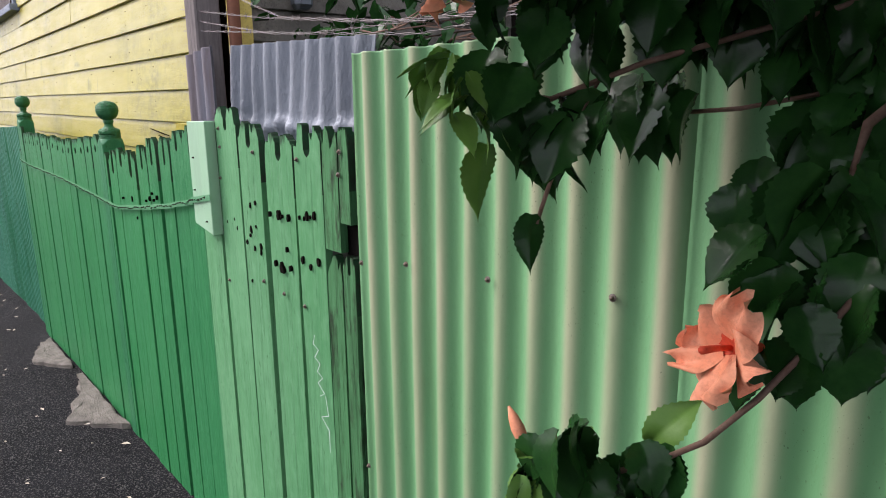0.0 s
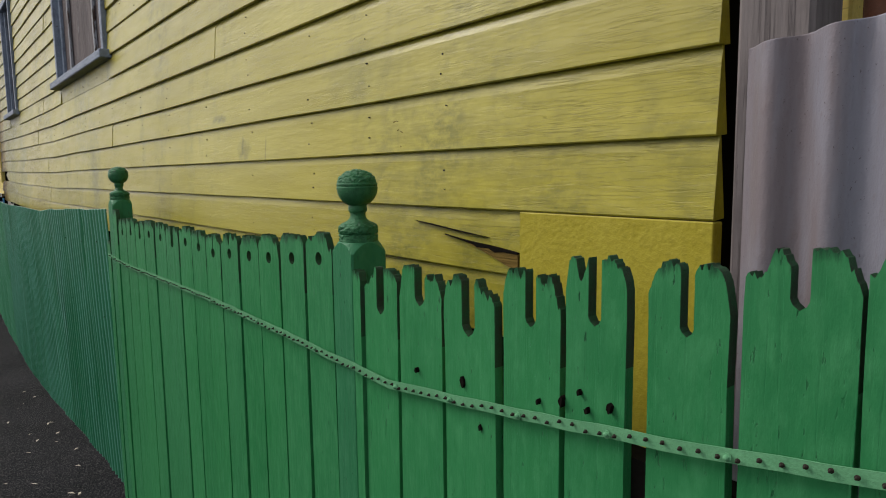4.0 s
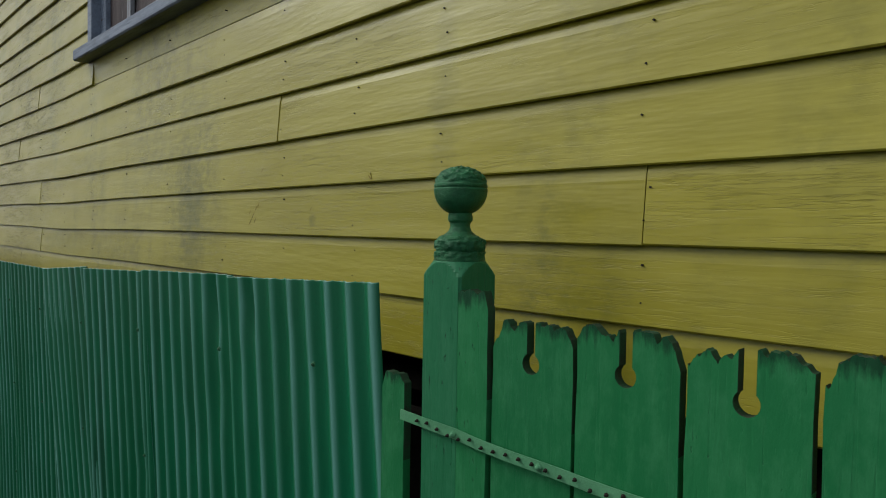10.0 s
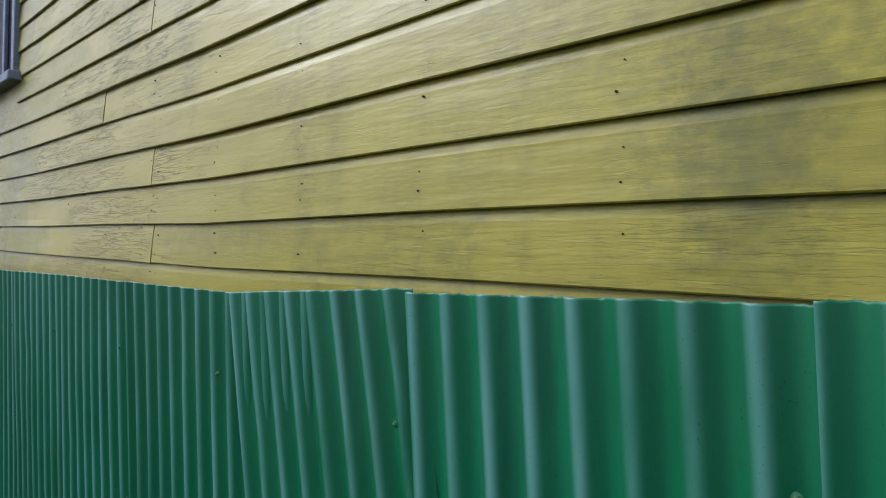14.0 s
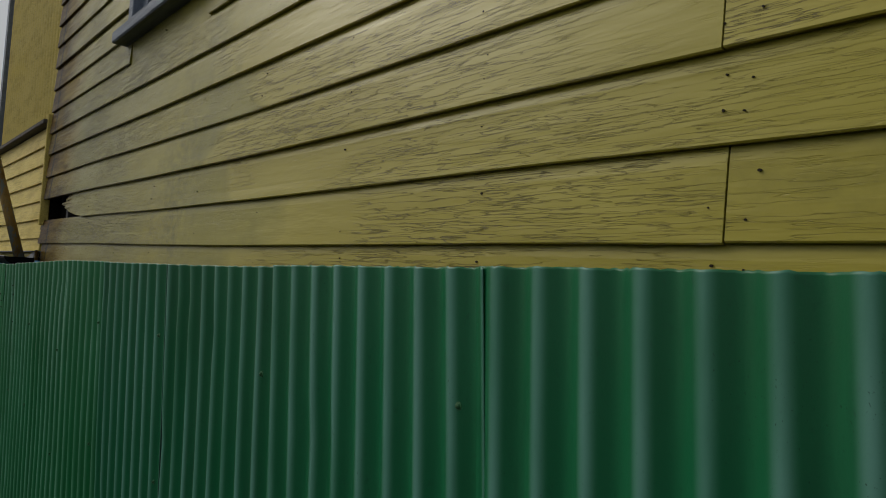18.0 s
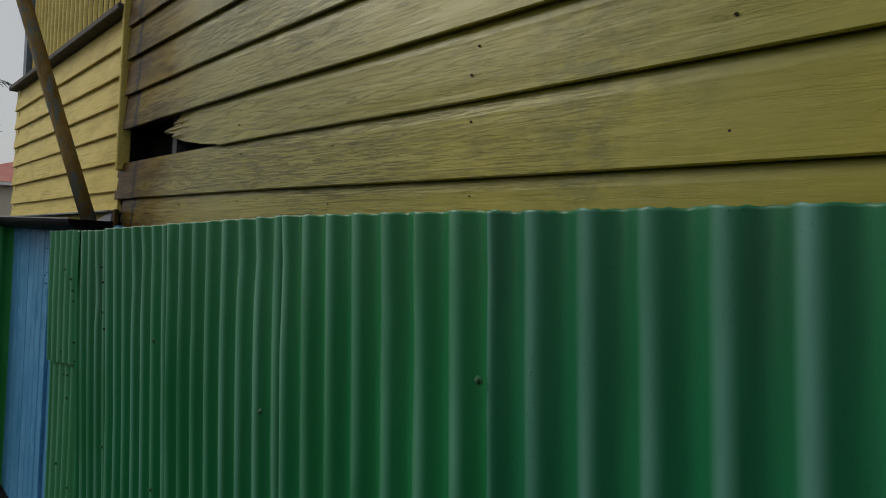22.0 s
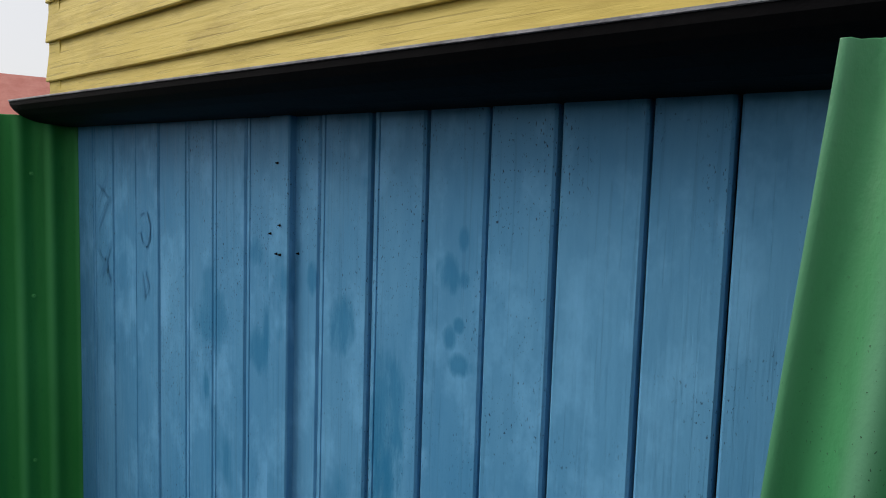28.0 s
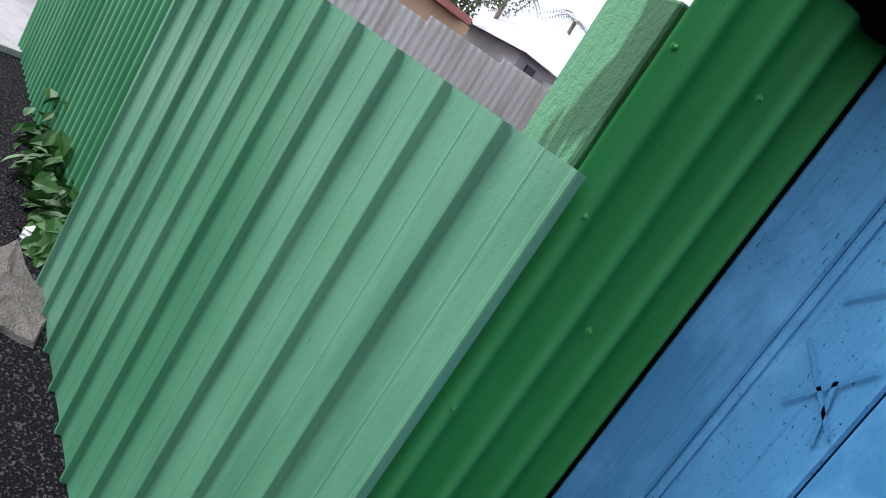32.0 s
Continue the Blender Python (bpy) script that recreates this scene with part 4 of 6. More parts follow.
M_NAIL = plain("rusted_nail_head", (0.016, 0.013, 0.010), (0.028, 0.02, 0.014), 60, 0.8)


def screw_mesh(r, material):
    """A dome-headed roofing screw on its washer, facing -y."""
    prof = [(r, 0.0), (r, 0.0015), (r * 0.62, 0.002), (r * 0.58, 0.004), (r * 0.42, 0.0058), (r * 0.12, 0.0066)]
    vs, fs = [], []
    for rr, d in prof:
        for k in range(10):
            a = 2 * math.pi * k / 10
            vs.append((rr * math.cos(a), -d, rr * math.sin(a)))
    for i in range(len(prof) - 1):
        for k in range(10):
            fs.append((i * 10 + k, i * 10 + (k + 1) % 10, (i + 1) * 10 + (k + 1) % 10, (i + 1) * 10 + k))
    fs.append(tuple(50 + k for k in range(10)))
    return mesh_of("screw", vs, fs, material, False)


def put(name, me, parent, x, y, z, turn=0.0):
    ob = part(name, me, parent=parent)
    ob.matrix_parent_inverse = Matrix.Translation(parent.location).inverted()
    ob.matrix_basis = Matrix.Translation((x, y, z)) @ Matrix.Rotation(turn, 4, "Y")
    return ob


# ---------------------------------------------------------------- corrugated fences
KNOCKS = [(-6.283, 1.53, 0.035, 0.016), (-6.26, 1.42, 0.04, 0.012), (-6.068, 1.493, 0.03, 0.012), (-6.25, 1.25, 0.05, 0.010), (-10.21, 1.305, 0.025, 0.006), (-12.20, 1.37, 0.02, -0.004), (-12.20, 1.27, 0.02, 0.004), (-12.86, 1.24, 0.04, 0.006)]


def build_iron_fence():
    rnd = random.Random(21)
    fence = thing("corrugated_fence", (-9.4, 1.0, -0.1), "dark green painted corrugated iron fence in overlapping sheets", "fence")
    phases = [0.0068, 0.0031, -0.0172, -0.0234, 0.006, 0.0046, 0.033, -0.0331, 0.0, -0.0115, 0.0291, 0.0116, -0.0057]
    seams = [-5.55, -6.17, -6.78, -7.39, -7.98, -8.61, -9.27, -9.88, -10.53, -11.12, -11.65, -12.26, -12.77, -13.09, -13.42]
    zt = [(-13.42, 1.437), (-12.9, 1.445), (-12.3, 1.458), (-11.65, 1.474), (-10.2, 1.475), (-9.27, 1.483), (-8.0, 1.487), (-7.4, 1.527), (-7.0, 1.541), (-6.2, 1.567), (-5.5, 1.597)]
    def sheet(r, l, zlow, zhigh, ph, s, lean, shear, y=1.004):
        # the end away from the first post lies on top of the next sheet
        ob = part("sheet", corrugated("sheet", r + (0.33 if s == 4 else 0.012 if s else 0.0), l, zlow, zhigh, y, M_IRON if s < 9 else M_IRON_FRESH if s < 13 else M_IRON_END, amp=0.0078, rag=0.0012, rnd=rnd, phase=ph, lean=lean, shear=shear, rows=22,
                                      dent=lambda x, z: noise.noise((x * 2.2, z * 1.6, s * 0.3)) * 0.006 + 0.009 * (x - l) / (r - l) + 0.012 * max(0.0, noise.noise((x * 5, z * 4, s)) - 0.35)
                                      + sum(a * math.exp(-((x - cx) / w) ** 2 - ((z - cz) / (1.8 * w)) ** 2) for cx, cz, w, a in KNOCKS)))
        thicken(keep_place(ob, fence))

    for i, (r, l) in enumerate(zip(seams, seams[1:])):
        jz = rnd.uniform(-0.004, 0.004)
        top_at = lambda q, jz=jz: lerp_table(zt, q) + jz
        foot = lambda q: ground_z(q, 1) - 0.03
        if i < len(seams) - 2:
            sheet(r, l, foot, top_at, phases[i], i, -0.035, 0.30 if i == 3 else rnd.uniform(0.05, 0.13))
        else:
            lap = lambda q: 0.957 + 0.09 * (q + 13.2)
            sheet(r + 0.03, l + 0.012, lap, top_at, 0.004, i, -0.020, -0.046, 0.990)
            sheet(r - 0.03, l - 0.03, foot, lambda q: lap(q) + 0.06, -0.026, i + 1, -0.02, -0.02, 1.017)
    keep_place(part("back_post", box_mesh("back_post", -13.17, -13.03, 1.05, 1.12, -0.2, 1.40, M_DARK)), fence)
    for z0 in (0.3, 1.27):
        keep_place(part("rail", box_mesh("rail", -13.4, -5.55, 1.13, 1.17, z0 - 0.035, z0 + 0.035, M_DARK)), fence)
    return fence


iron_fence = build_iron_fence()


def build_light_fence():
    rnd = random.Random(31)
    fence = thing("pale_corrugated_fence", (0.4, 1.0, 0.2), "pale green painted corrugated iron fence with rust-edged screws", "fence")
    for i, (r, l) in enumerate(((-0.02, -0.828), (0.75, -0.06), (1.5, 0.70), (2.3, 1.45))):
        ob = part("sheet", corrugated("sheet", r, l, lambda q: ground_z(q, 1) - 0.03, lambda q: 1.862, 1.000 - 0.004 * (i % 2), M_LIGHTIRON, amp=0.0080, rnd=rnd, rag=0.001, rows=6, phase=0.01,
                                      dent=lambda x, z: noise.noise((x * 2, z * 1.4, 3)) * 0.006))
        thicken(keep_place(ob, fence))
    return fence


light_fence = build_light_fence()

# ---------------------------------------------------------------- the shed with the blue boards
P0, P1 = Vector((-13.44, 1.235)), Vector((-15.62, 1.212))


M_GUTTER = plain("dark_gutter_paint", (0.004, 0.004, 0.005), (0.007, 0.007, 0.008), 10, 0.6, spec=0.05)


M_LIP = plain("worn_metal_edge", (0.30, 0.31, 0.34), (0.07, 0.07, 0.08), 22, 0.4, 0.5)


def plank_mesh(x0, x1, y, zb, zt, rnd, bead=False):
    """An upright board with eased edges and a slight cup."""
    e = 0.004
    prof = [(x0, y + 0.018), (x0, y + e), (x0 + e, y), *([(x0 + 0.0125, y), (x0 + 0.0136, y + 0.003), (x0 + 0.0154, y + 0.003), (x0 + 0.0165, y)] if bead else []), ((x0 + x1) / 2, y + 0.001), (x1 - e, y), (x1, y + e), (x1, y + 0.018)]
    m = len(prof)
    vs = [(px, py, z) for z in (zb, zt) for px, py in prof]
    fs = [(k, m + k, m + k + 1, k + 1) for k in range(m - 1)] + [tuple(range(m)), tuple(range(m, 2 * m))[::-1]]
    me = mesh_of("blue_board", vs, [f[::-1] for f in fs], M_BLUE)
    return me


M_DARKLEDGE = plain("dark_weathered_ledge", (0.05, 0.045, 0.04), (0.11, 0.10, 0.085), 24, 0.7)


def build_shed():
    rnd = random.Random(41)
    shed = thing("shed", (-14.4, 1.3, -0.1), "cream weatherboard shed with blue vertical boards below", "shed")
    add = lambda name, data, label="": keep_place(part(name, data, label=label), shed)
    d = (P1 - P0)
    ang = math.atan2(d.y, d.x) - math.pi
    L = d.length
    turn = Matrix.Translation((P0.x, P0.y, 0)) @ Matrix.Rotation(ang, 4, "Z")

    def placed(ob):
        ob.matrix_basis = turn
        return ob

    for c in range(-1, 6):
        z0 = 1.617 + 0.121 * c
        me = board_mesh(-L - rnd.uniform(-0.004, 0.008), -0.02, z0, rnd, 0.121, rnd.uniform(-0.002, 0.002), False, material=M_SHED, lapped=True)
        ob = part("board", me, parent=shed)
        ob.matrix_parent_inverse = Matrix.Translation(shed.location).inverted()
        placed(ob)
    core = part("wall_core", box_mesh("wall_core", -L, -0.0, 0.03, 0.1, 1.5, 4.2, M_DARK), parent=shed)
    core.matrix_parent_inverse = Matrix.Translation(shed.location).inverted()
    placed(core)
    for nm, me in (("corner_strip", box_mesh("corner_strip", -0.014, 0.008, -0.022, 0.03, 1.70, 2.42, M_SHED, 0.004)),
                   ("ledge", box_mesh("ledge", -L - 0.03, 0.0, -0.045, 0.04, 2.356, 2.385, M_DARKLEDGE, 0.004)),
                   ("end_wall", box_mesh("end_wall", -L, -L + 0.08, 0.0, 3.5, 1.5, 2.4, M_SHED)),
                   ("corner_post", box_mesh("corner_post", -L + 0.16, -L + 0.24, -0.005, 0.11, 2.385, 4.2, M_TRIM)),
                   ("slat_wall", corrugated("slat_wall", -L + 0.25, 0.0, 2.385, 4.2, 0.03, M_SHED, 0.085, 0.013)),
                   ("flashing", box_mesh("flashing", -L - 0.05, 0.04, -0.055, 0.03, 1.527, 1.533, M_FLASH))):
        ob = part(nm, me, parent=shed)
        ob.matrix_parent_inverse = Matrix.Translation(shed.location).inverted()
        placed(ob)
    # a dark ogee gutter along the foot of the cream boards
    prof = [(1.043, 1.530), (1.036, 1.530), (1.038, 1.518), (1.048, 1.506), (1.064, 1.494), (1.084, 1.485), (1.12, 1.476), (1.3, 1.467), (1.3, 1.53)]
    n = len(prof)
    vs = [(x, y, z + dz) for x, dz in ((-15.42, -0.006), (-13.385, -0.042)) for y, z in prof]
    fs = [(k, k + 1, n + k + 1, n + k) for k in range(n - 1)] + [tuple(range(n))[::-1], tuple(range(n, 2 * n))]
    gut = add("gutter", mesh_of("gutter", vs, fs, M_GUTTER), "dark grey gutter")
    lip = box_mesh("gutter_lip", -15.42, -13.385, 1.0335, 1.0415, 1.5285, 1.5335, M_LIP, 0.001)
    for v in lip.vertices:
        v.co.z -= 0.006 + 0.036 * (v.co.x + 15.42) / 2.035
    add("gutter_lip", lip, "worn bright metal edge")
    add("scrap_flashing", mesh_of("scrap_flashing", [(-13.60, 1.19, 1.46), (-13.405, 1.19, 1.46), (-13.41, 1.20, 1.532), (-13.60, 1.192, 1.492), (-13.60, 1.193, 1.46), (-13.405, 1.193, 1.46), (-13.41, 1.203, 1.532), (-13.60, 1.195, 1.492)],
                                  [(0, 1, 2, 3), (7, 6, 5, 4), (0, 4, 5, 1), (1, 5, 6, 2), (2, 6, 7, 3), (3, 7, 4, 0)], M_FLASH), "torn grey flashing")
    add("stop_block", box_mesh("stop_block", -13.405, -13.372, 1.198, 1.215, 1.44, 1.538, M_YELLOW, 0.003), "small weathered timber stop")
    # blue boards in two runs
    left = [-15.36, -15.259, -15.133, -15.003, -14.884, -14.757, -14.640, -14.514, -14.372]
    right = [-14.366, -14.284, -14.146, -14.019, -13.896, -13.776, -13.645, -13.54, -13.42, -13.30]
    for seq, yy in ((left, 1.186), (right, 1.194)):
        for i, (a, b) in enumerate(zip(seq, seq[1:])):
            add("blue_board", plank_mesh(a + rnd.uniform(0.0005, 0.0015 if seq is left else 0.004), b - rnd.uniform(0.0005 if seq is left else 0.003, 0.0015 if seq is left else 0.005), yy + rnd.uniform(0, 0.004), -0.14, 1.472, rnd, rnd.random() < (0.55 if seq is left else 0.25)))
    # Black studs paint the shade inside the nail holes.
    hole = screw_mesh(0.0026, M_PIT)
    for x, z in ((-14.383, 1.235), (-14.413, 1.217), (-14.393, 1.178), (-14.381, 1.177), (-14.392, 1.357), (-14.324, 1.184)):
        put("nail_hole", hole, shed, x, 1.1795, z)
    add("blue_batten", box_mesh("blue_batten", -14.422, -14.358, 1.180, 1.204, -0.12, 1.452, M_BLUE, 0.003))
    # Near-black boxes paint the shade behind and beside the blue boards.
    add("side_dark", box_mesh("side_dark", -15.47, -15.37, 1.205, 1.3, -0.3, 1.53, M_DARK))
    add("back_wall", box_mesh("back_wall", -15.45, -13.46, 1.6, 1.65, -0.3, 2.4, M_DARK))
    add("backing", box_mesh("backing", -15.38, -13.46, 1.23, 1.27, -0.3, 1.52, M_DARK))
    return shed


shed = build_shed()


def build_return_fence():
    fence = thing("corrugated_return", (-15.42, 1.08, -0.1), "dark green corrugated iron return panel beside the blue boards", "fence")
    me = corrugated("sheet", 0.0, -0.262, -0.15, 1.49, 0.0, M_RETURN, 0.0762, 0.0085)
    ob = part("sheet", me, parent=fence)
    ob.matrix_parent_inverse = Matrix.Translation(fence.location).inverted()
    ob.matrix_basis = Matrix.Translation((-15.375, 1.20, 0)) @ Matrix.Rotation(radians(68), 4, "Z")
    thicken(ob)
    rib = thing("ribbed_fence", (-16.0, 0.9, -0.15), "light green ribbed steel sheet fence", "fence")
    for k, (xa, xb) in enumerate(((0.0, -0.76), (-0.75, -1.49))):
        me = corrugated("sheet", xa, xb, -0.25, lambda q: 1.142 - 0.008 * q, 0.0015 * k, M_PROFILE, 0.145, 0.0068, phase=0.02, shape="rib", per=90, rows=5, dent=lambda x, z: noise.noise((x * 3, z * 1.5, 4)) * 0.003)
        ob = part("sheet", me, parent=rib)
        ob.matrix_parent_inverse = Matrix.Translation(rib.location).inverted()
        ob.matrix_basis = Matrix.Translation((-15.455, 0.94, 0)) @ Matrix.Rotation(radians(-1.5), 4, "Z")
    far = thing("far_corrugated_fence", (-18.0, 0.8, -0.15), "light green corrugated fence further along the path", "fence")
    for k in range(4):
        me = corrugated("sheet", -0.55 * k, -0.55 * k - 0.56, -0.25, 1.125, 0.003 * (k % 2), M_FARGREEN, 0.0762, 0.012)
        ob = part("sheet", me, parent=far)
        ob.matrix_parent_inverse = Matrix.Translation(far.location).inverted()
        ob.matrix_basis = Matrix.Translation((-16.90, 1.10, 0)) @ Matrix.Rotation(radians(-1), 4, "Z")
    return fence


return_fence = build_return_fence()

# ---------------------------------------------------------------- behind the first fence
def build_grey_sheets():
    rnd = random.Random(51)
    g = thing("grey_corrugated_sheet", (-1.3, 1.1, 1.2), "dented grey galvanised corrugated sheet leaning behind the palings", "metal sheet")
    ob = part("sheet", corrugated("sheet", -0.872, -1.605, 1.53, lambda q: 1.928 - 0.03 * (q + 1.6), 1.08, M_GALV, rows=28, lean=0.03, dent=lambda x, z: noise.noise((x * 5, z * 5, 2)) * 0.008 + noise.noise((x * 14, z * 20, 6)) * 0.004 * (z < 1.76) - 0.014 * max(0, 1 - abs(z - 1.70 - 0.02 * noise.noise((x * 9, 0, 0))) / 0.025)))
    thicken(keep_place(ob, g))
    r = thing("rusty_corrugated_sheet", (-2.2, 1.15, 1.2), "narrow rusty corrugated sheet behind the palings", "metal sheet")
    ob = part("sheet", corrugated("sheet", -1.84, -2.095, 1.1, lambda q: 1.955 + 0.1 * (q + 1.76), 1.105, M_RUSTY, rows=4))
    thicken(keep_place(ob, r))
    s = thing("yard_shed", (0, 3.5, 0), "dark green gate boards behind the fence, under an added unseen roof", "shed")
    # cream boards on the end wall of the house, greyed to paint their shade
    side = Matrix.Translation((-2.195, 0, 0)) @ Matrix.Rotation(math.pi / 2, 4, "Z")
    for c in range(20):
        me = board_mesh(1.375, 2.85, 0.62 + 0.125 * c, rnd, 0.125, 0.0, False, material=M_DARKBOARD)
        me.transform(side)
        keep_place(part("side_board", me, label="cream board with shade in its grey colour"), house)
    keep_place(part("downpipe", box_mesh("downpipe", -2.17, -2.10, 1.56, 1.64, 2.12, 3.2, M_GALV, 0.018), label="blue-grey square downpipe"), house)
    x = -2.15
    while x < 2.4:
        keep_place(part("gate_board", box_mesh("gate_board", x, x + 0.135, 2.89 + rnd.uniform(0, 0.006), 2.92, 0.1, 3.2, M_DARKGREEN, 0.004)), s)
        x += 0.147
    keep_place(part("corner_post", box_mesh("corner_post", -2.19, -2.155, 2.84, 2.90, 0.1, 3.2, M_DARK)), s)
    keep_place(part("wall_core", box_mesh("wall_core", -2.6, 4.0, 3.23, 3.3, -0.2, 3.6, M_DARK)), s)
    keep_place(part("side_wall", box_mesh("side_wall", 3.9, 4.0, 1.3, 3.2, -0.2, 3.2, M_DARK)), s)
    # Unseen roof, added to keep sky light out of the yard.
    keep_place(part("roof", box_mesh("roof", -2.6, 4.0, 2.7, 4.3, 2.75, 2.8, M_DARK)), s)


# Cream and dark green paint, both darkened to carry the yard's shade.
M_DARKBOARD = painted_wood("shade_grey_cream_boards", (0.15, 0.14, 0.12), (0.20, 0.185, 0.16), (0.07, 0.065, 0.055), (0.04, 0.035, 0.03), "x", 0.7)
M_DARKGREEN = painted_wood("shaded_dark_green_paint", (0.018, 0.04, 0.026), (0.028, 0.052, 0.036), (0.008, 0.018, 0.012), (0.03, 0.03, 0.03), "z", 0.6)
build_grey_sheets()

# ---------------------------------------------------------------- added across the street: an unseen wall against low sky light
def build_street_wall():
    me = box_mesh("unseen_street_wall", -24, 14, -6.2, -6.0, -0.5, 2.1, M_STREETWALL)
    tagged(part("unseen_street_wall", me), "unseen grey wall added across the street to block low sky light", "wall", kind="structure")


M_STREETWALL = plain("light_block_grey", (0.24, 0.25, 0.26), (0.32, 0.32, 0.32), 2, 0.9)
build_street_wall()


# ---------------------------------------------------------------- fixings on the fences
def build_fixings():
    rnd = random.Random(61)
    green, rust = screw_mesh(0.0065, M_SCREW), screw_mesh(0.0060, M_RUSTSCREW)
    for x, z in ((-6.79, 1.35), (-7.40, 1.305), (-8.02, 1.30), (-8.63, 1.29), (-9.28, 1.279), (-9.89, 1.243), (-10.515, 1.268), (-11.12, 1.257), (-11.70, 1.098), (-12.285, 1.16), (-12.74, 1.19), (-13.12, 1.27), (-13.2, 1.30), (-13.24, 1.0), (-13.14, 0.93), (-6.2, 1.37), (-5.75, 1.40)):
        put("screw", green, iron_fence, x, 0.991 + 0.028 * (1.47 - z), z, rnd.uniform(0, 3))
        for dz in (0.42, 0.95):
            zz = z - dz + rnd.uniform(-0.05, 0.05)
            put("screw", green, iron_fence, x + rnd.uniform(-0.05, 0.05), 0.991 + 0.028 * (1.47 - zz), zz, rnd.uniform(0, 3))
    for x, z in ((-0.64, 1.457), (-0.41, 1.474), (-0.16, 1.50), (-0.80, 1.43), (-0.80, 0.95), (-0.55, 0.92), (0.05, 1.0)):
        put("screw", rust, light_fence, x, 0.988, z, rnd.uniform(0, 3))
    dot, screw_small = screw_mesh(0.0035, M_NAIL), screw_mesh(0.0062, M_RUSTSCREW)
    for x, z in ((-13.211, 1.281), (-13.207, 1.259), (-13.204, 1.218), (-13.131, 1.243), (-13.114, 1.23), (-13.109, 1.194), (-12.765, 1.328), (-12.751, 1.281), (-12.742, 1.138), (-13.36, 1.22), (-13.10, 1.05), (-13.09, 0.985)):
        put("nail", dot, iron_fence, x, 0.992 + 0.05 * (1.45 - z), z)
    small = screw_mesh(0.0055, M_RETURN)
    for x, y, z in ((-15.47, 0.954, 1.311), (-15.42, 1.085, 1.327), (-15.46, 0.985, 1.101), (-15.46, 0.988, 0.802), (-15.47, 0.965, 0.526), (-15.42, 1.08, 0.49), (-15.42, 1.085, 0.977)):
        ob = put("screw", small, return_fence, x + 0.008, y, z)
        ob.matrix_basis = Matrix.Translation((x + 0.008, y, z)) @ Matrix.Rotation(radians(68), 4, "Z")
    for x, z in ((-1.551, 1.691), (-1.551, 1.638), (-1.565, 1.546), (-1.326, 1.635), (-1.079, 1.631), (-0.889, 1.61), (-0.882, 1.66), (-1.19, 1.272), (-1.078, 1.264), (-1.311, 1.281), (-1.558, 1.233)):
        put("screw", screw_small, paling_fence, x, FENCE_Y - 0.002, z, rnd.uniform(0, 3))
    # nail heads on the house, two to a stud on every board
    studs = [-2.9, -3.24, -3.59, -4.08, -4.56, -5.1, -5.6, -5.92, -6.285, -6.665, -7.127, -7.6, -8.06, -8.53, -8.97, -9.02, -9.5, -9.98, -10.45, -10.91, -11.39, -11.865, -12.35, -12.8, -13.2]
    vs, fs = [], []
    for c in range(-1, 12):
        for x in studs:
            for off in (0.04, 0.098):
                if rnd.random() < 0.25:
                    continue
                xx, zz = x + rnd.uniform(-0.012, 0.012), A_BOTTOM + BOARD * c + off + rnd.uniform(-0.012, 0.012) + lerp_table(SAG, x)
                if any(w[0] - 0.1 < xx < w[1] + 0.1 and zz > w[2] - 0.08 for w in (WIN1, WIN2)):
                    continue
                r = rnd.uniform(0.0013, 0.0024)
                o = len(vs)
                for k in range(7):
                    a = 2 * math.pi * k / 7
                    vs.append((xx + r * math.cos(a) * rnd.uniform(0.8, 1.5), FACE_Y - (0.0080 if off < 0.06 else 0.0040), zz + r * math.sin(a)))
                for k in range(7):
                    a = 2 * math.pi * k / 7
                    vs.append((xx + r * 1.2 * math.cos(a), FACE_Y + 0.004, zz + r * 1.2 * math.sin(a)))
                fs.append(tuple(range(o, o + 7)))
                for k in range(7):
                    fs.append((o + k, o + 7 + k, o + 7 + (k + 1) % 7, o + (k + 1) % 7))
    ob = keep_place(part("nails", mesh_of("nails", vs, fs, M_NAIL)), house)
    ob["kind"] = "stuff"


build_fixings()


def ribbon(name, pts, width, thick, material, y=None):
    """A flat strap through points (x, y, z), its width upright."""
    vs, fs = [], []
    for i, (x, yy, z) in enumerate(pts):
        for dy, dz in ((0, -width / 2), (0, width / 2), (thick, width / 2), (thick, -width / 2)):
            vs.append((x, yy + dy, z + dz))
    for i in range(len(pts) - 1):
        for k in range(4):
            a, b = i * 4 + k, i * 4 + (k + 1) % 4
            fs.append((a, b, b + 4, a + 4))
    fs += [(0, 1, 2, 3), tuple(len(vs) - 4 + k for k in (3, 2, 1, 0))]
    return mesh_of(name, vs, fs, material)


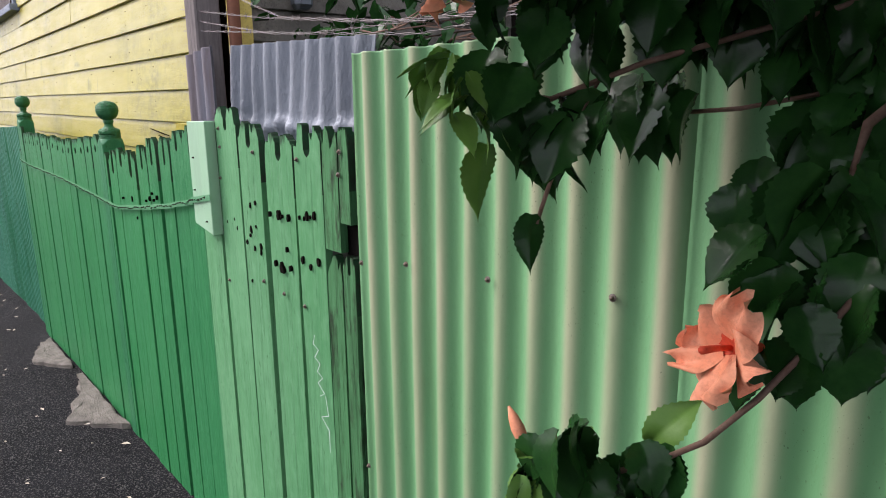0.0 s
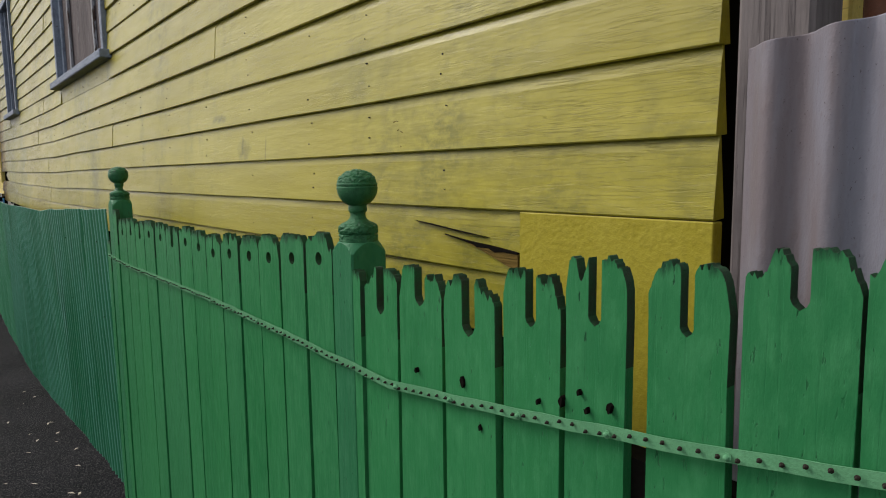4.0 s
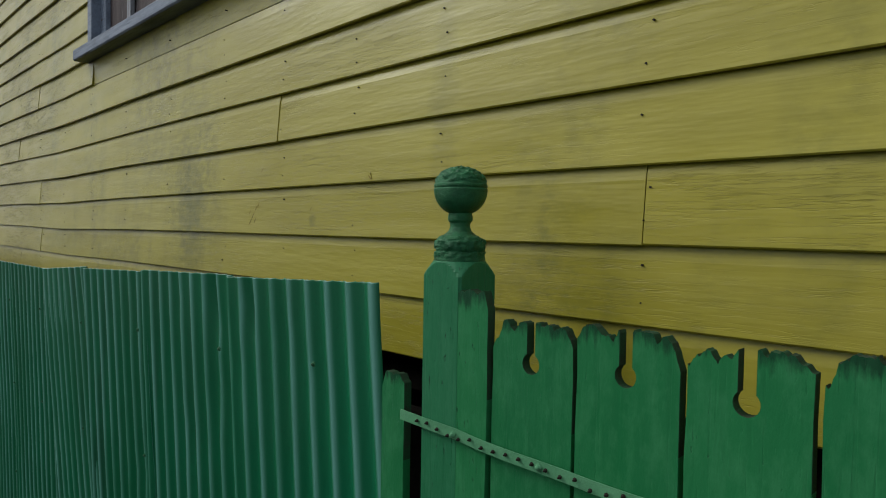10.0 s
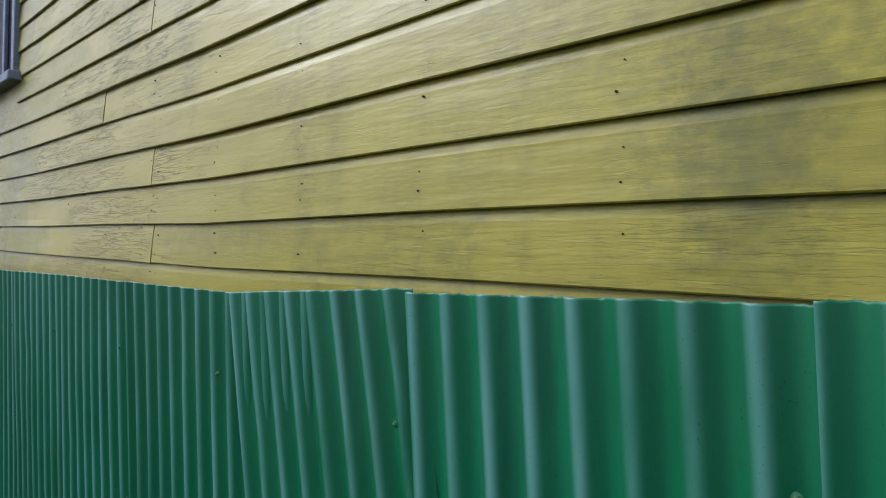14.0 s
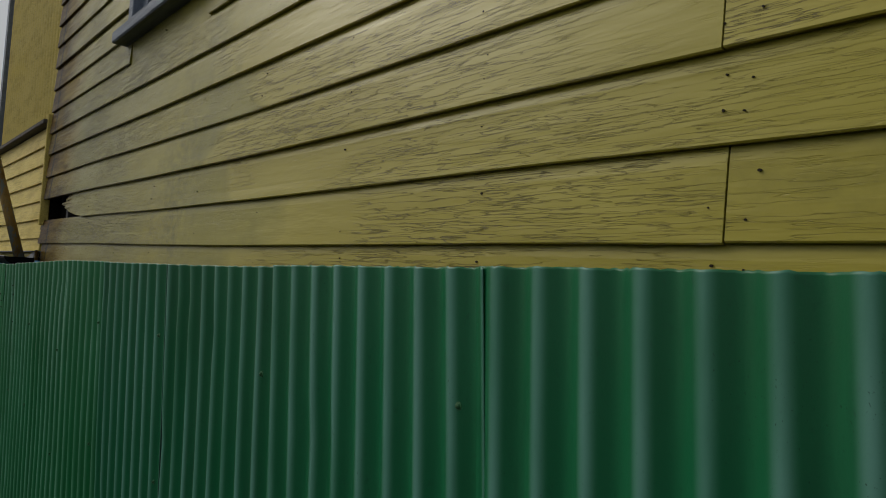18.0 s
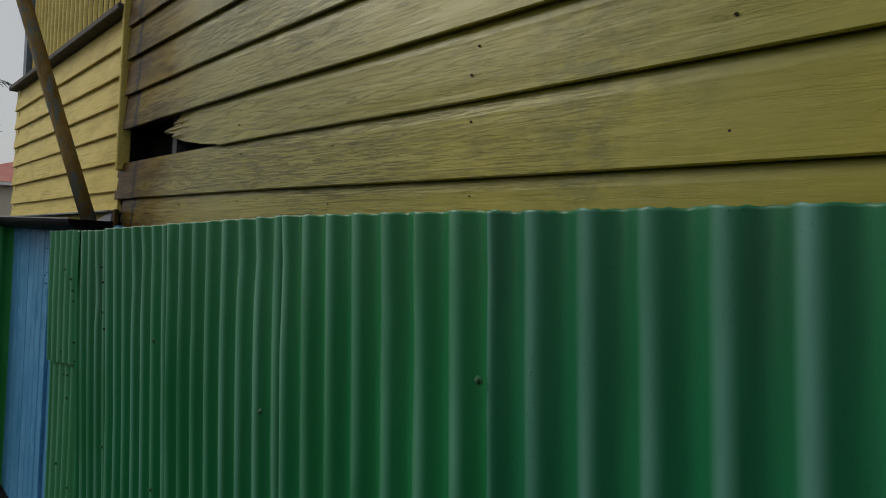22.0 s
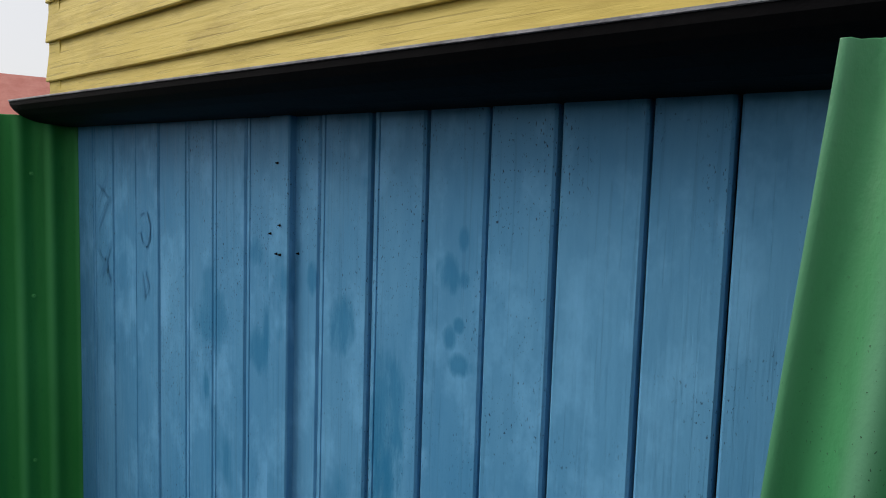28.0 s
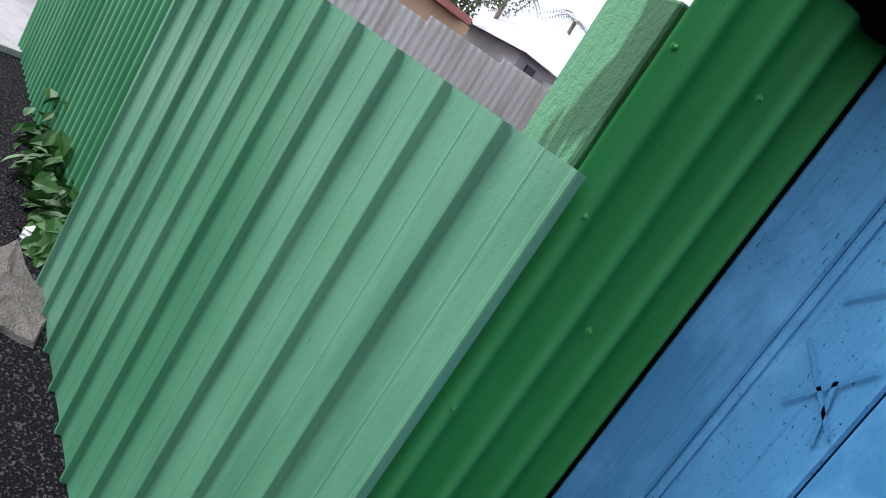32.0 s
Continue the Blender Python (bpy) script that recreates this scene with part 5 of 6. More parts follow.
def build_strap():
    strap = thing("perforated_strap", (-3.4, 0.98, 1.35), "green painted perforated steel strap nailed along the palings", "strap")
    line = [(-5.45, 1.355), (-5.31, 1.349), (-5.03, 1.338), (-4.6, 1.340), (-3.9, 1.340), (-3.3, 1.326), (-2.79, 1.312), (-2.457, 1.350), (-2.126, 1.394), (-1.868, 1.438), (-1.733, 1.465), (-1.575, 1.489)]
    rnd = random.Random(71)
    pts = []
    for (xa, za), (xb, zb) in zip(line, line[1:]):
        n = max(2, int(abs(xb - xa) / 0.05))
        for i in range(n):
            f = i / n
            pts.append((xa + (xb - xa) * f, (0.958 if xa > -1.76 else 0.9865) + rnd.uniform(-0.003, 0.001), za + (zb - za) * f + rnd.uniform(-0.0012, 0.0012)))
    pts.append((line[-1][0], 0.958, line[-1][1]))
    keep_place(part("band", ribbon("band", pts, 0.019, 0.0015, M_STRAP)), strap)
    hole = screw_mesh(0.0032, M_NAIL)
    stud = screw_mesh(0.0065, M_STRAP)
    x = -5.40
    i = 0
    while x < -1.60:
        z = lerp_table(line, x)
        y = 0.9535 if x > -1.76 else 0.9825
        put("hole", hole, strap, x, y, z + rnd.uniform(-0.004, 0.004))
        if i % 7 == 3:
            put("stud", stud, strap, x + 0.012, y, z)
        x += 0.026
        i += 1
    plate = thing("tin_cap", (-1.66, 0.97, 1.5), "pale green folded tin plate capping the palings", "metal plate")
    bm = bmesh.new()
    xs, yf, yb = (-1.728, -1.582), 0.962, 0.975
    q = [(xs[0], 1.392), (xs[1], 1.372), (xs[1], 1.712), (xs[0], 1.708)]
    front = [bm.verts.new((x, yf, z)) for x, z in q]
    back = [bm.verts.new((x, yb + 0.02, z)) for x, z in q]
    bm.faces.new(front)
    bm.faces.new(back[::-1])
    for k in range(4):
        bm.faces.new((front[(k + 1) % 4], front[k], back[k], back[(k + 1) % 4]))
    bmesh.ops.bevel(bm, geom=bm.edges[:], offset=0.002, segments=1, affect="EDGES")
    keep_place(part("plate", bm, M_TINCAP), plate)
    for x, z in ((-1.69, 1.60), (-1.62, 1.41), (-1.70, 1.50)):
        put("nail", hole, plate, x, 0.9615, z)


M_TINCAP = sheet_metal("pale_tin_paint", (0.24, 0.42, 0.26), (0.30, 0.48, 0.32), (0.20, 0.30, 0.22), 0.5)
build_strap()


# ---------------------------------------------------------------- barbed wire and posts behind the palings
M_WIRE = plain("galvanised_wire", (0.22, 0.21, 0.21), (0.11, 0.09, 0.08), 60, 0.4, 0.7)
M_RUST = plain("rust_brown_pipe", (0.16, 0.06, 0.03), (0.09, 0.04, 0.025), 20, 0.8)
M_GREYPOST = painted_wood("grey_weathered_post", (0.14, 0.12, 0.12), (0.20, 0.18, 0.17), (0.06, 0.05, 0.05), (0.04, 0.035, 0.03), "z", 0.8)


def tube(name, pts, r, material, sides=6, taper=1.0):
    """A round tube through world points."""
    vs, fs = [], []
    n = len(pts)
    for i, p in enumerate(pts):
        d = (Vector(pts[min(i + 1, n - 1)]) - Vector(pts[max(i - 1, 0)])).normalized()
        u = d.cross(Vector((0, 0, 1)) if abs(d.z) < 0.9 else Vector((1, 0, 0))).normalized()
        v = d.cross(u)
        rr = r * (1 + (taper - 1) * i / max(1, n - 1))
        for k in range(sides):
            a = 2 * math.pi * k / sides
            vs.append(tuple(Vector(p) + (u * math.cos(a) + v * math.sin(a)) * rr))
    for i in range(n - 1):
        for k in range(sides):
            fs.append((i * sides + k, i * sides + (k + 1) % sides, (i + 1) * sides + (k + 1) % sides, (i + 1) * sides + k))
    fs += [tuple(range(sides))[::-1], tuple((n - 1) * sides + k for k in range(sides))]
    return mesh_of(name, vs, fs, material, True)


def build_wire():
    rnd = random.Random(81)
    strands = [[(-2.2, 2.095), (-1.55, 2.007), (-1.06, 1.954), (-0.62, 1.925), (0.4, 1.90)],
               [(-2.2, 2.066), (-1.5, 1.958), (-1.18, 1.935), (-0.79, 1.905), (0.4, 1.955)],
               [(-2.0, 2.17), (-1.44, 1.998), (-0.79, 1.93), (0.5, 2.02)],
               [(-2.2, 2.02), (-1.3, 1.945), (-0.7, 1.93), (0.5, 1.935)]]
    for s in strands:
        w = thing("barbed_wire", (-1.0, 1.15, s[0][1]), "rusting strand of twisted barbed wire above the fence", "wire", "barbed wire strands")
        fine = []
        n = 90
        for i in range(n + 1):
            x = s[0][0] + (s[-1][0] - s[0][0]) * i / n
            fine.append((x, lerp_table(s, x)))
        for ph in (0, math.pi):
            pts = [(x, 1.15 + 0.0022 * math.cos(i * 1.3 + ph) + 0.01 * math.sin(x * 4), z + 0.0022 * math.sin(i * 1.3 + ph)) for i, (x, z) in enumerate(fine)]
            keep_place(part("strand", tube("strand", pts, 0.0008, M_WIRE, 5)), w)
        for i in range(4, n, 5):
            x, z = fine[i]
            for a in (0.6, 2.2):
                d = Vector((0.4 * math.cos(a * 3 + i), 0.5 * math.cos(a), math.sin(a + i))).normalized() * 0.011
                c = Vector((x, 1.15 + 0.01 * math.sin(x * 4), z))
                keep_place(part("barb", tube("barb", [tuple(c - d), tuple(c + d)], 0.0008, M_WIRE, 4)), w)
    p = thing("corner_post", (-2.07, 1.17, 0.3), "grey weathered timber post at the house corner", "post")
    keep_place(part("shaft", box_mesh("shaft", -2.118, -2.018, 1.125, 1.215, 0.1, 2.75, M_GREYPOST, 0.006)), p)
    p = thing("rusty_pipe", (-1.985, 1.25, 0.3), "rust brown steel pipe standing beside the post", "pipe")
    keep_place(part("pipe", tube("pipe", [(-1.985, 1.25, 0.1), (-1.985, 1.25, 2.75)], 0.022, M_RUST, 12)), p)
    p = thing("yellow_post", (-2.06, 1.3, 0.3), "yellow painted timber post in the shade", "post")
    keep_place(part("shaft", box_mesh("shaft", -2.10, -2.03, 1.27, 1.34, 0.1, 2.75, M_SHED, 0.004)), p)


build_wire()


# ---------------------------------------------------------------- the hibiscus over the fence
def leaf_material(name, top, under, gloss, spec=0.3):
    m, nt, b = nodes_of(name, gloss, 0.0, spec)
    n = noise_of(nt, 40, (1, 1, 1), 4, 0.6, 0, True)
    col = mixc(nt, ramp(nt, n, 0.3, 0.7), top, under)
    col = mixc(nt, times(nt, random_of(nt), 0.4), col, tuple(c * 0.55 for c in top))
    nt.links.new(col, b.inputs["Base Color"])
    b.inputs["Subsurface Weight"].default_value = 0.0
    bump(nt, b, n, 0.4, 0.002)
    return m


M_LEAF = leaf_material("hibiscus_leaf", (0.010, 0.048, 0.010), (0.022, 0.080, 0.016), 0.24, 0.2)
M_YOUNGLEAF = leaf_material("young_hibiscus_leaf", (0.09, 0.22, 0.03), (0.14, 0.28, 0.05), 0.4)
M_PETAL = plain("apricot_petal", (0.85, 0.30, 0.15), (0.90, 0.42, 0.26), 30, 0.6)
M_THROAT = plain("red_flower_throat", (0.55, 0.05, 0.02), (0.70, 0.10, 0.04), 40, 0.6)
M_TWIG = plain("brown_twig_bark", (0.13, 0.075, 0.05), (0.20, 0.13, 0.10), 60, 0.8)


def leaf_mesh(length, width, rnd, material, curl=0.25):
    """A toothed oval leaf along +x, folded at the midrib, tip drooping."""
    n = 20
    us = (-1, -0.75, -0.45, -0.12, 0, 0.12, 0.45, 0.75, 1)
    m = len(us)
    vs, fs = [], []
    for i in range(n + 1):
        f = i / n
        w = width / 2 * (math.sin(math.pi * min(1, f * 0.93 + 0.07)) ** 0.75) * (1 - 0.25 * f)
        if i == n:
            w = 0.0005
        x = length * f
        z0 = -curl * length * f * f
        tooth = (1.03, 0.92)[i % 2]
        for u in us:
            vein = 0.016 * length * (1 - f) * abs(u) * math.cos(2 * math.pi * (f * 6.5 - abs(u) * 1.6))
            vs.append((x - 0.10 * length * abs(u) * f, u * w * (tooth if abs(u) == 1 else 1), z0 + 0.16 * w * 2 * abs(u) ** 1.2 + vein - 0.0011 * (abs(u) < 0.2) + 0.03 * length * math.sin(5 * f + 2 * u)))
    for i in range(n):
        for k in range(m - 1):
            a = i * m + k
            fs.append((a, a + m, a + m + 1, a + 1))
    return mesh_of("leaf", vs, fs, material, True)


def build_hibiscus():
    rnd = random.Random(91)
    bush = thing("hibiscus_bush", (0.6, 1.15, 1.0), "hibiscus branches with glossy dark leaves hanging over the fence", "plant")
    def child(ob):
        ob.parent = bush
        ob.matrix_parent_inverse = Matrix.Translation(bush.location).inverted()
        return ob
    # centre, radius, leaf length, count, young
    clusters = [((-0.15, 0.655, 1.79), 0.014, 0.042, 6, 1), ((-0.12, 0.65, 1.805), 0.018, 0.048, 6, 1), ((-0.085, 0.645, 1.80), 0.016, 0.050, 5, 1), ((-0.09, 0.65, 1.765), 0.018, 0.055, 5, 1), ((0.018, 0.61, 1.474), 0.020, 0.045, 6, 1), ((0.045, 0.66, 1.482), 0.012, 0.05, 2, 1)]
    for centre in ((0.022, 0.808, 1.836), (0.058, 0.829, 1.839), (0.082, 0.863, 1.834), (0.107, 0.896, 1.834), (0.138, 0.907, 1.837), (0.121, 0.904, 1.80), (0.146, 0.913, 1.79), (0.104, 0.875, 1.815), (0.159, 0.896, 1.75), (0.137, 0.888, 1.756),
                   (0.124, 0.882, 1.727), (0.161, 0.873, 1.71), (0.165, 0.825, 1.658), (0.196, 0.824, 1.619), (0.19, 0.87, 1.70), (0.004, 0.80, 1.757), (0.03, 0.813, 1.748), (-0.065, 0.69, 1.735), (-0.035, 0.71, 1.73)):
        clusters.append((centre, 0.016, 0.078, 4, 0))
    for centre in ((-0.042, 0.70, 1.826), (0.0, 0.74, 1.815), (0.04, 0.78, 1.824), (0.083, 0.82, 1.827), (0.13, 0.84, 1.82), (0.163, 0.86, 1.797), (0.171, 0.86, 1.73), (0.145, 0.85, 1.735),
                   (0.115, 0.85, 1.80), (0.118, 0.80, 1.672), (0.157, 0.80, 1.68), (0.186, 0.82, 1.685), (0.187, 0.78, 1.625), (0.205, 0.80, 1.608), (0.199, 0.78, 1.589), (0.06, 0.80, 1.835),
                   (-0.03, 0.70, 1.722), (0.002, 0.72, 1.728), (-0.068, 0.70, 1.765), (-0.018, 0.86, 1.755), (0.136, 0.76, 1.64), (0.172, 0.745, 1.585), (0.02, 0.74, 1.85), (0.10, 0.80, 1.85), (0.05, 0.84, 1.86), (0.0, 0.80, 1.87), (0.14, 0.88, 1.87), (0.20, 0.90, 1.85), (0.18, 0.88, 1.80), (0.21, 0.90, 1.76), (0.21, 0.88, 1.71), (0.17, 0.86, 1.76), (-0.03, 0.76, 1.87), (0.08, 0.87, 1.83)):
        clusters.append((centre, 0.022, 0.072, 5, 0))
    for centre in ((-0.195, 0.80, 1.80), (-0.19, 0.80, 1.765), (-0.20, 0.80, 1.85)):
        clusters.append((centre, 0.012, 0.055, 4, 0))
    for centre in ((0.058, 0.63, 1.485), (0.062, 0.66, 1.462), (0.088, 0.68, 1.455), (0.106, 0.70, 1.452), (0.035, 0.63, 1.452)):
        clusters.append((centre, 0.016, 0.062, 5, 0))
    shapes = {(k, y): leaf_mesh(k, k * (0.6 if y else 0.92), rnd, M_YOUNGLEAF if y else M_LEAF, 0.12 + 0.3 * rnd.random()) for k, y in {(c[2], c[4]) for c in clusters}}
    for centre, r, size, count, young in clusters:
        for i in range(count):
            off = Vector([rnd.uniform(-1, 1) for _ in range(3)]) * r
            yaw = rnd.uniform(0, 2 * math.pi) if young else rnd.gauss(-1.9, 0.9)
            m = Matrix.Translation(Vector(centre) + off + Vector((0, 0, 0.0 if young else 0.03))) @ Matrix.Rotation(yaw, 4, "Z") @ Matrix.Rotation(rnd.uniform(0.1, 1.2) if young else rnd.uniform(0.7, 1.5), 4, "Y") @ Matrix.Rotation(rnd.uniform(-0.6, 0.6), 4, "X") @ Matrix.Scale(rnd.uniform(0.65, 1.0), 4)
            ob = child(part("leaf", shapes[(size, young)], parent=bush))
            ob.matrix_basis = m
    for p, yaw, tilt, size in (((0.073, 0.722, 1.475), 0.5, -0.9, 0.062), ((-0.034, 0.682, 1.67), 2.6, 1.3, 0.055), ((-0.085, 0.675, 1.73), 3.0, 1.1, 0.075)):
        ob = child(part("leaf", leaf_mesh(size, size * 0.62, rnd, M_YOUNGLEAF if size > 0.06 else M_LEAF), parent=bush))
        ob.matrix_basis = Matrix.Translation(p) @ Matrix.Rotation(yaw, 4, "Z") @ Matrix.Rotation(tilt, 4, "Y") @ Matrix.Rotation(1.15 if tilt < 0 else 0.0, 4, "X")
    for pts, r in (([(0.05, 0.66, 1.455), (0.091, 0.69, 1.473), (0.135, 0.70, 1.51), (0.166, 0.713, 1.553), (0.19, 0.75, 1.60), (0.25, 0.90, 1.75), (0.32, 1.1, 1.95)], 0.0026),
                   ([(-0.12, 0.68, 1.785), (-0.04, 0.71, 1.77), (0.03, 0.75, 1.80), (0.14, 0.85, 1.84), (0.28, 1.05, 1.93)], 0.0025),
                   ([(-0.01, 0.86, 1.755), (0.06, 0.86, 1.76), (0.14, 0.86, 1.775), (0.25, 1.0, 1.88)], 0.0022),
                   ([(-0.035, 0.69, 1.66), (-0.02, 0.70, 1.72), (0.0, 0.73, 1.79)], 0.002),
                   ([(0.17, 0.80, 1.66), (0.18, 0.82, 1.75), (0.24, 0.95, 1.85)], 0.004)):
        child(part("twig", tube("twig", pts, r, M_TWIG, 8)))
    for centre, turn in (((0.155, 0.700, 1.594), 0.0), ((-0.022, 0.60, 1.872), 0.7)):
        face = (Vector((-0.4, -0.9, 0.1))).to_track_quat("Z", "Y").to_matrix().to_4x4()
        base = Matrix.Translation(centre) @ face @ Matrix.Rotation(turn, 4, "Z")
        flower = child(part("flower", lathe("throat", [(0.003, -0.02), (0.008, -0.004), (0.013, 0.006), (0.017, 0.012), (0.010, 0.011), (0.004, 0.008)], (0, 0, 0), M_THROAT, 12)))
        flower.matrix_basis = base
        for k in range(5):
            vs, fs = [], []
            for i in range(13):
                f = i / 12
                for j in range(15):
                    u = -1 + j / 7
                    w = 0.026 * (math.sin(math.pi * (0.12 + 0.62 * f)) ** 0.8) * (1 - 0.3 * f ** 3) * (1 + 0.25 * math.sin(k * 3.7))
                    x = 0.008 + (0.036 + 0.011 * math.sin(k * 2.3)) * f - 0.009 * u * u * f + 0.003 * math.sin(11 * u + 2 * k) * f * f
                    z = 0.008 + 0.020 * f - 0.014 * f * f + 0.009 * f * f * math.sin(7 * u + k * 2 + 4 * f)
                    vs.append((x, u * w, z))
            for i in range(12):
                for j in range(14):
                    a = i * 15 + j
                    fs.append((a, a + 15, a + 16, a + 1))
            pet = part("petal", mesh_of("petal", vs, fs, M_PETAL, True), parent=flower)
            pet.matrix_basis = Matrix.Rotation(2 * math.pi * k / 5, 4, "Z") @ Matrix.Rotation(rnd.uniform(-0.35, 0.1), 4, "Y") @ Matrix.Rotation(0.25, 4, "X")
        st = part("stamen", tube("stamen", [(0, 0, 0.004), (0.004, 0.001, 0.025), (0.010, 0.002, 0.040)], 0.0022, M_THROAT, 8, 1.4), parent=flower)
    # leaves above, out over the footpath: unseen, added to shade the fence
    vs, fs = [], []
    for i in range(4200):
        p = Vector((-0.55 + 2.8 * rnd.random() ** 0.9, rnd.uniform(-0.1, 1.25), 2.09 + abs(rnd.gauss(0, 0.22))))
        m = Matrix.Translation(p) @ Matrix.Rotation(rnd.uniform(0, 6.28), 4, "Z") @ Matrix.Rotation(rnd.uniform(0, 1.0), 4, "Y") @ Matrix.Rotation(rnd.uniform(-0.7, 0.7), 4, "X")
        o = len(vs)
        for x, y, z in ((0, 0, 0), (0.35, 0.3, 0.06), (0.7, 0.24, 0.04), (1, 0, -0.1), (0.7, -0.24, 0.04), (0.35, -0.3, 0.06)):
            vs.append(tuple(m @ Vector((x * 0.11, y * 0.11, z * 0.11))))
        fs.append(tuple(range(o, o + 6)))
    can = keep_place(part("canopy", mesh_of("canopy", vs, fs, M_LEAF)), bush)
    can["kind"] = "stuff"
    bud = child(part("bud", lathe("bud", [(0.0025, 0.0), (0.0055, 0.006), (0.0062, 0.014), (0.0045, 0.024), (0.001, 0.034)], (0, 0, 0), M_PETAL, 10)))
    bud.matrix_basis = Matrix.Translation((0.016, 0.625, 1.485)) @ Matrix.Rotation(-0.6, 4, "Y")


build_hibiscus()


def shrub(name, centre, size, count, leaf_len, label, seed, stems=True, mat=None, droop=(0.0, 1.2)):
    """A leafy clump: stems with many small leaves, one joined mesh of leaves."""
    rnd = random.Random(seed)
    s = thing(name, centre, label, "plant")
    vs, fs = [], []
    for i in range(count):
        p = Vector(centre) + Vector((rnd.gauss(0, size[0]), rnd.gauss(0, size[1]), abs(rnd.gauss(0, size[2]))))
        yaw, tilt, k = rnd.uniform(0, 6.283), rnd.uniform(*droop), leaf_len * rnd.uniform(0.6, 1.2)
        m = Matrix.Translation(p) @ Matrix.Rotation(yaw, 4, "Z") @ Matrix.Rotation(tilt, 4, "Y") @ Matrix.Rotation(rnd.uniform(-0.7, 0.7), 4, "X")
        o = len(vs)
        for x, y, z in ((0, 0, 0), (0.35, 0.26, 0.06), (0.7, 0.2, 0.04), (1, 0, -0.08), (0.7, -0.2, 0.04), (0.35, -0.26, 0.06), (0.5, 0, -0.01)):
            vs.append(tuple(m @ Vector((x * k, y * k, z * k))))
        fs += [(o, o + 1, o + 6), (o + 1, o + 2, o + 6), (o + 2, o + 3, o + 6), (o + 3, o + 4, o + 6), (o + 4, o + 5, o + 6), (o + 5, o, o + 6)]
    ob = keep_place(part("foliage", mesh_of("foliage", vs, fs, mat or M_LEAF, False)), s)
    ob["kind"] = "stuff"
    if stems:
        for i in range(7):
            tip = Vector(centre) + Vector((rnd.gauss(0, size[0]), rnd.gauss(0, size[1]), abs(rnd.gauss(size[2], size[2] * 0.3))))
            base = Vector((centre[0] + rnd.uniform(-0.05, 0.05), centre[1] + rnd.uniform(-0.03, 0.03), centre[2] - 0.02))
            keep_place(part("stem", tube("stem", [tuple(base), tuple((base + tip) / 2 + Vector((0.02, 0, 0.03))), tuple(tip)], 0.004, M_TWIG, 5, 0.5)), s)
    return s


for i, (c, sz, n) in enumerate((((-1.75, 1.9, 1.25), (0.3, 0.25, 0.45), 420), ((-0.7, 2.2, 1.3), (0.35, 0.3, 0.45), 420), ((0.6, 2.0, 1.4), (0.35, 0.3, 0.45), 420))):
    shrub("shaded_shrub", c, sz, n, 0.11, "dark leafy shrub in the shade behind the fence", 200 + i)
vine = shrub("climbing_vine", (-1.62, 1.62, 1.92), (0.22, 0.12, 0.13), 120, 0.085, "tangled leafy vine climbing behind the barbed wire", 231, False)
vrnd = random.Random(77)
for i in range(14):
    a = Vector((-1.9 + vrnd.uniform(0, 0.7), 1.55 + vrnd.uniform(-0.1, 0.2), 1.75 + vrnd.uniform(0, 0.3)))
    pts = [tuple(a + Vector((0.06 * k * vrnd.uniform(0.4, 1.4), 0.02 * math.sin(k + i), 0.06 * math.sin(0.6 * k + i)))) for k in range(8)]
    keep_place(part("stem", tube("stem", pts, 0.0035, M_TWIG, 5, 0.6)), vine)
M_WEED = leaf_material("weed_leaf", (0.03, 0.10, 0.018), (0.06, 0.17, 0.03), 0.5)
for i, (x, y, s) in enumerate(((-17.12, 1.03, 0.045), (-17.3, 1.07, 0.06), (-17.6, 1.10, 0.08), (-17.9, 1.12, 0.085))):
    shrub("weed_clump", (x, y, ground_z(x, y)), (s, s * 0.5, s * 1.1), 130, 0.10, "green leafy weeds growing at the foot of the fence", 300 + i, mat=M_WEED)


# ---------------------------------------------------------------- the leaning pipe, broken boards
def build_pole():
    p = thing("leaning_pole", (-13.4, 1.11, 1.3), "mossy yellow-brown pole leaning over the shed corner", "pole")
    d = Vector((-0.371, -0.223, 1.0))
    base = Vector((-13.459, 1.130, 1.48))
    pts = [tuple(base + d * t) for t in (0.0, 0.3, 0.6, 1.2, 2.0)]
    keep_place(part("shaft", tube("shaft", pts, 0.029, M_POLE, 14)), p)


build_pole()


def rubble(name, x, y, rx, ry, h, seed, label, material, category="concrete"):
    rnd = random.Random(seed)
    n = 16
    rim = [(1 + rnd.uniform(-0.3, 0.25)) for _ in range(n)]
    vs, fs = [], []
    for ring, (f, hh) in enumerate(((1.0, -0.01), (0.93, h * 0.8), (0.55, h), (0.25, h * 1.05))):
        for k in range(n):
            a = 2 * math.pi * k / n
            px, py = x + rx * f * rim[k] * math.cos(a), y + ry * f * rim[k] * math.sin(a)
            vs.append((px, py, ground_z(px, py) + hh + (rnd.uniform(-0.006, 0.006) if ring else 0)))
    for r in range(3):
        for k in range(n):
            fs.append((r * n + k, r * n + (k + 1) % n, (r + 1) * n + (k + 1) % n, (r + 1) * n + k))
    fs.append(tuple(3 * n + k for k in range(n)))
    return tagged(part(name, mesh_of(name, vs, fs, material)), label, category)


slab = [(-25.0, -3.0), (-19.0, -3.0), (-18.9, 0.5), (-19.2, 3.6), (-25.0, 3.6)]
slab_mesh = mesh_of("crossing", [(x, y, ground_z(x, y) + 0.035) for x, y in slab] + [(x, y, ground_z(x, y) - 0.05) for x, y in slab], [tuple(range(5))] + [(k, 5 + k, 5 + (k + 1) % 5, (k + 1) % 5) for k in range(5)], M_PALECONCRETE)
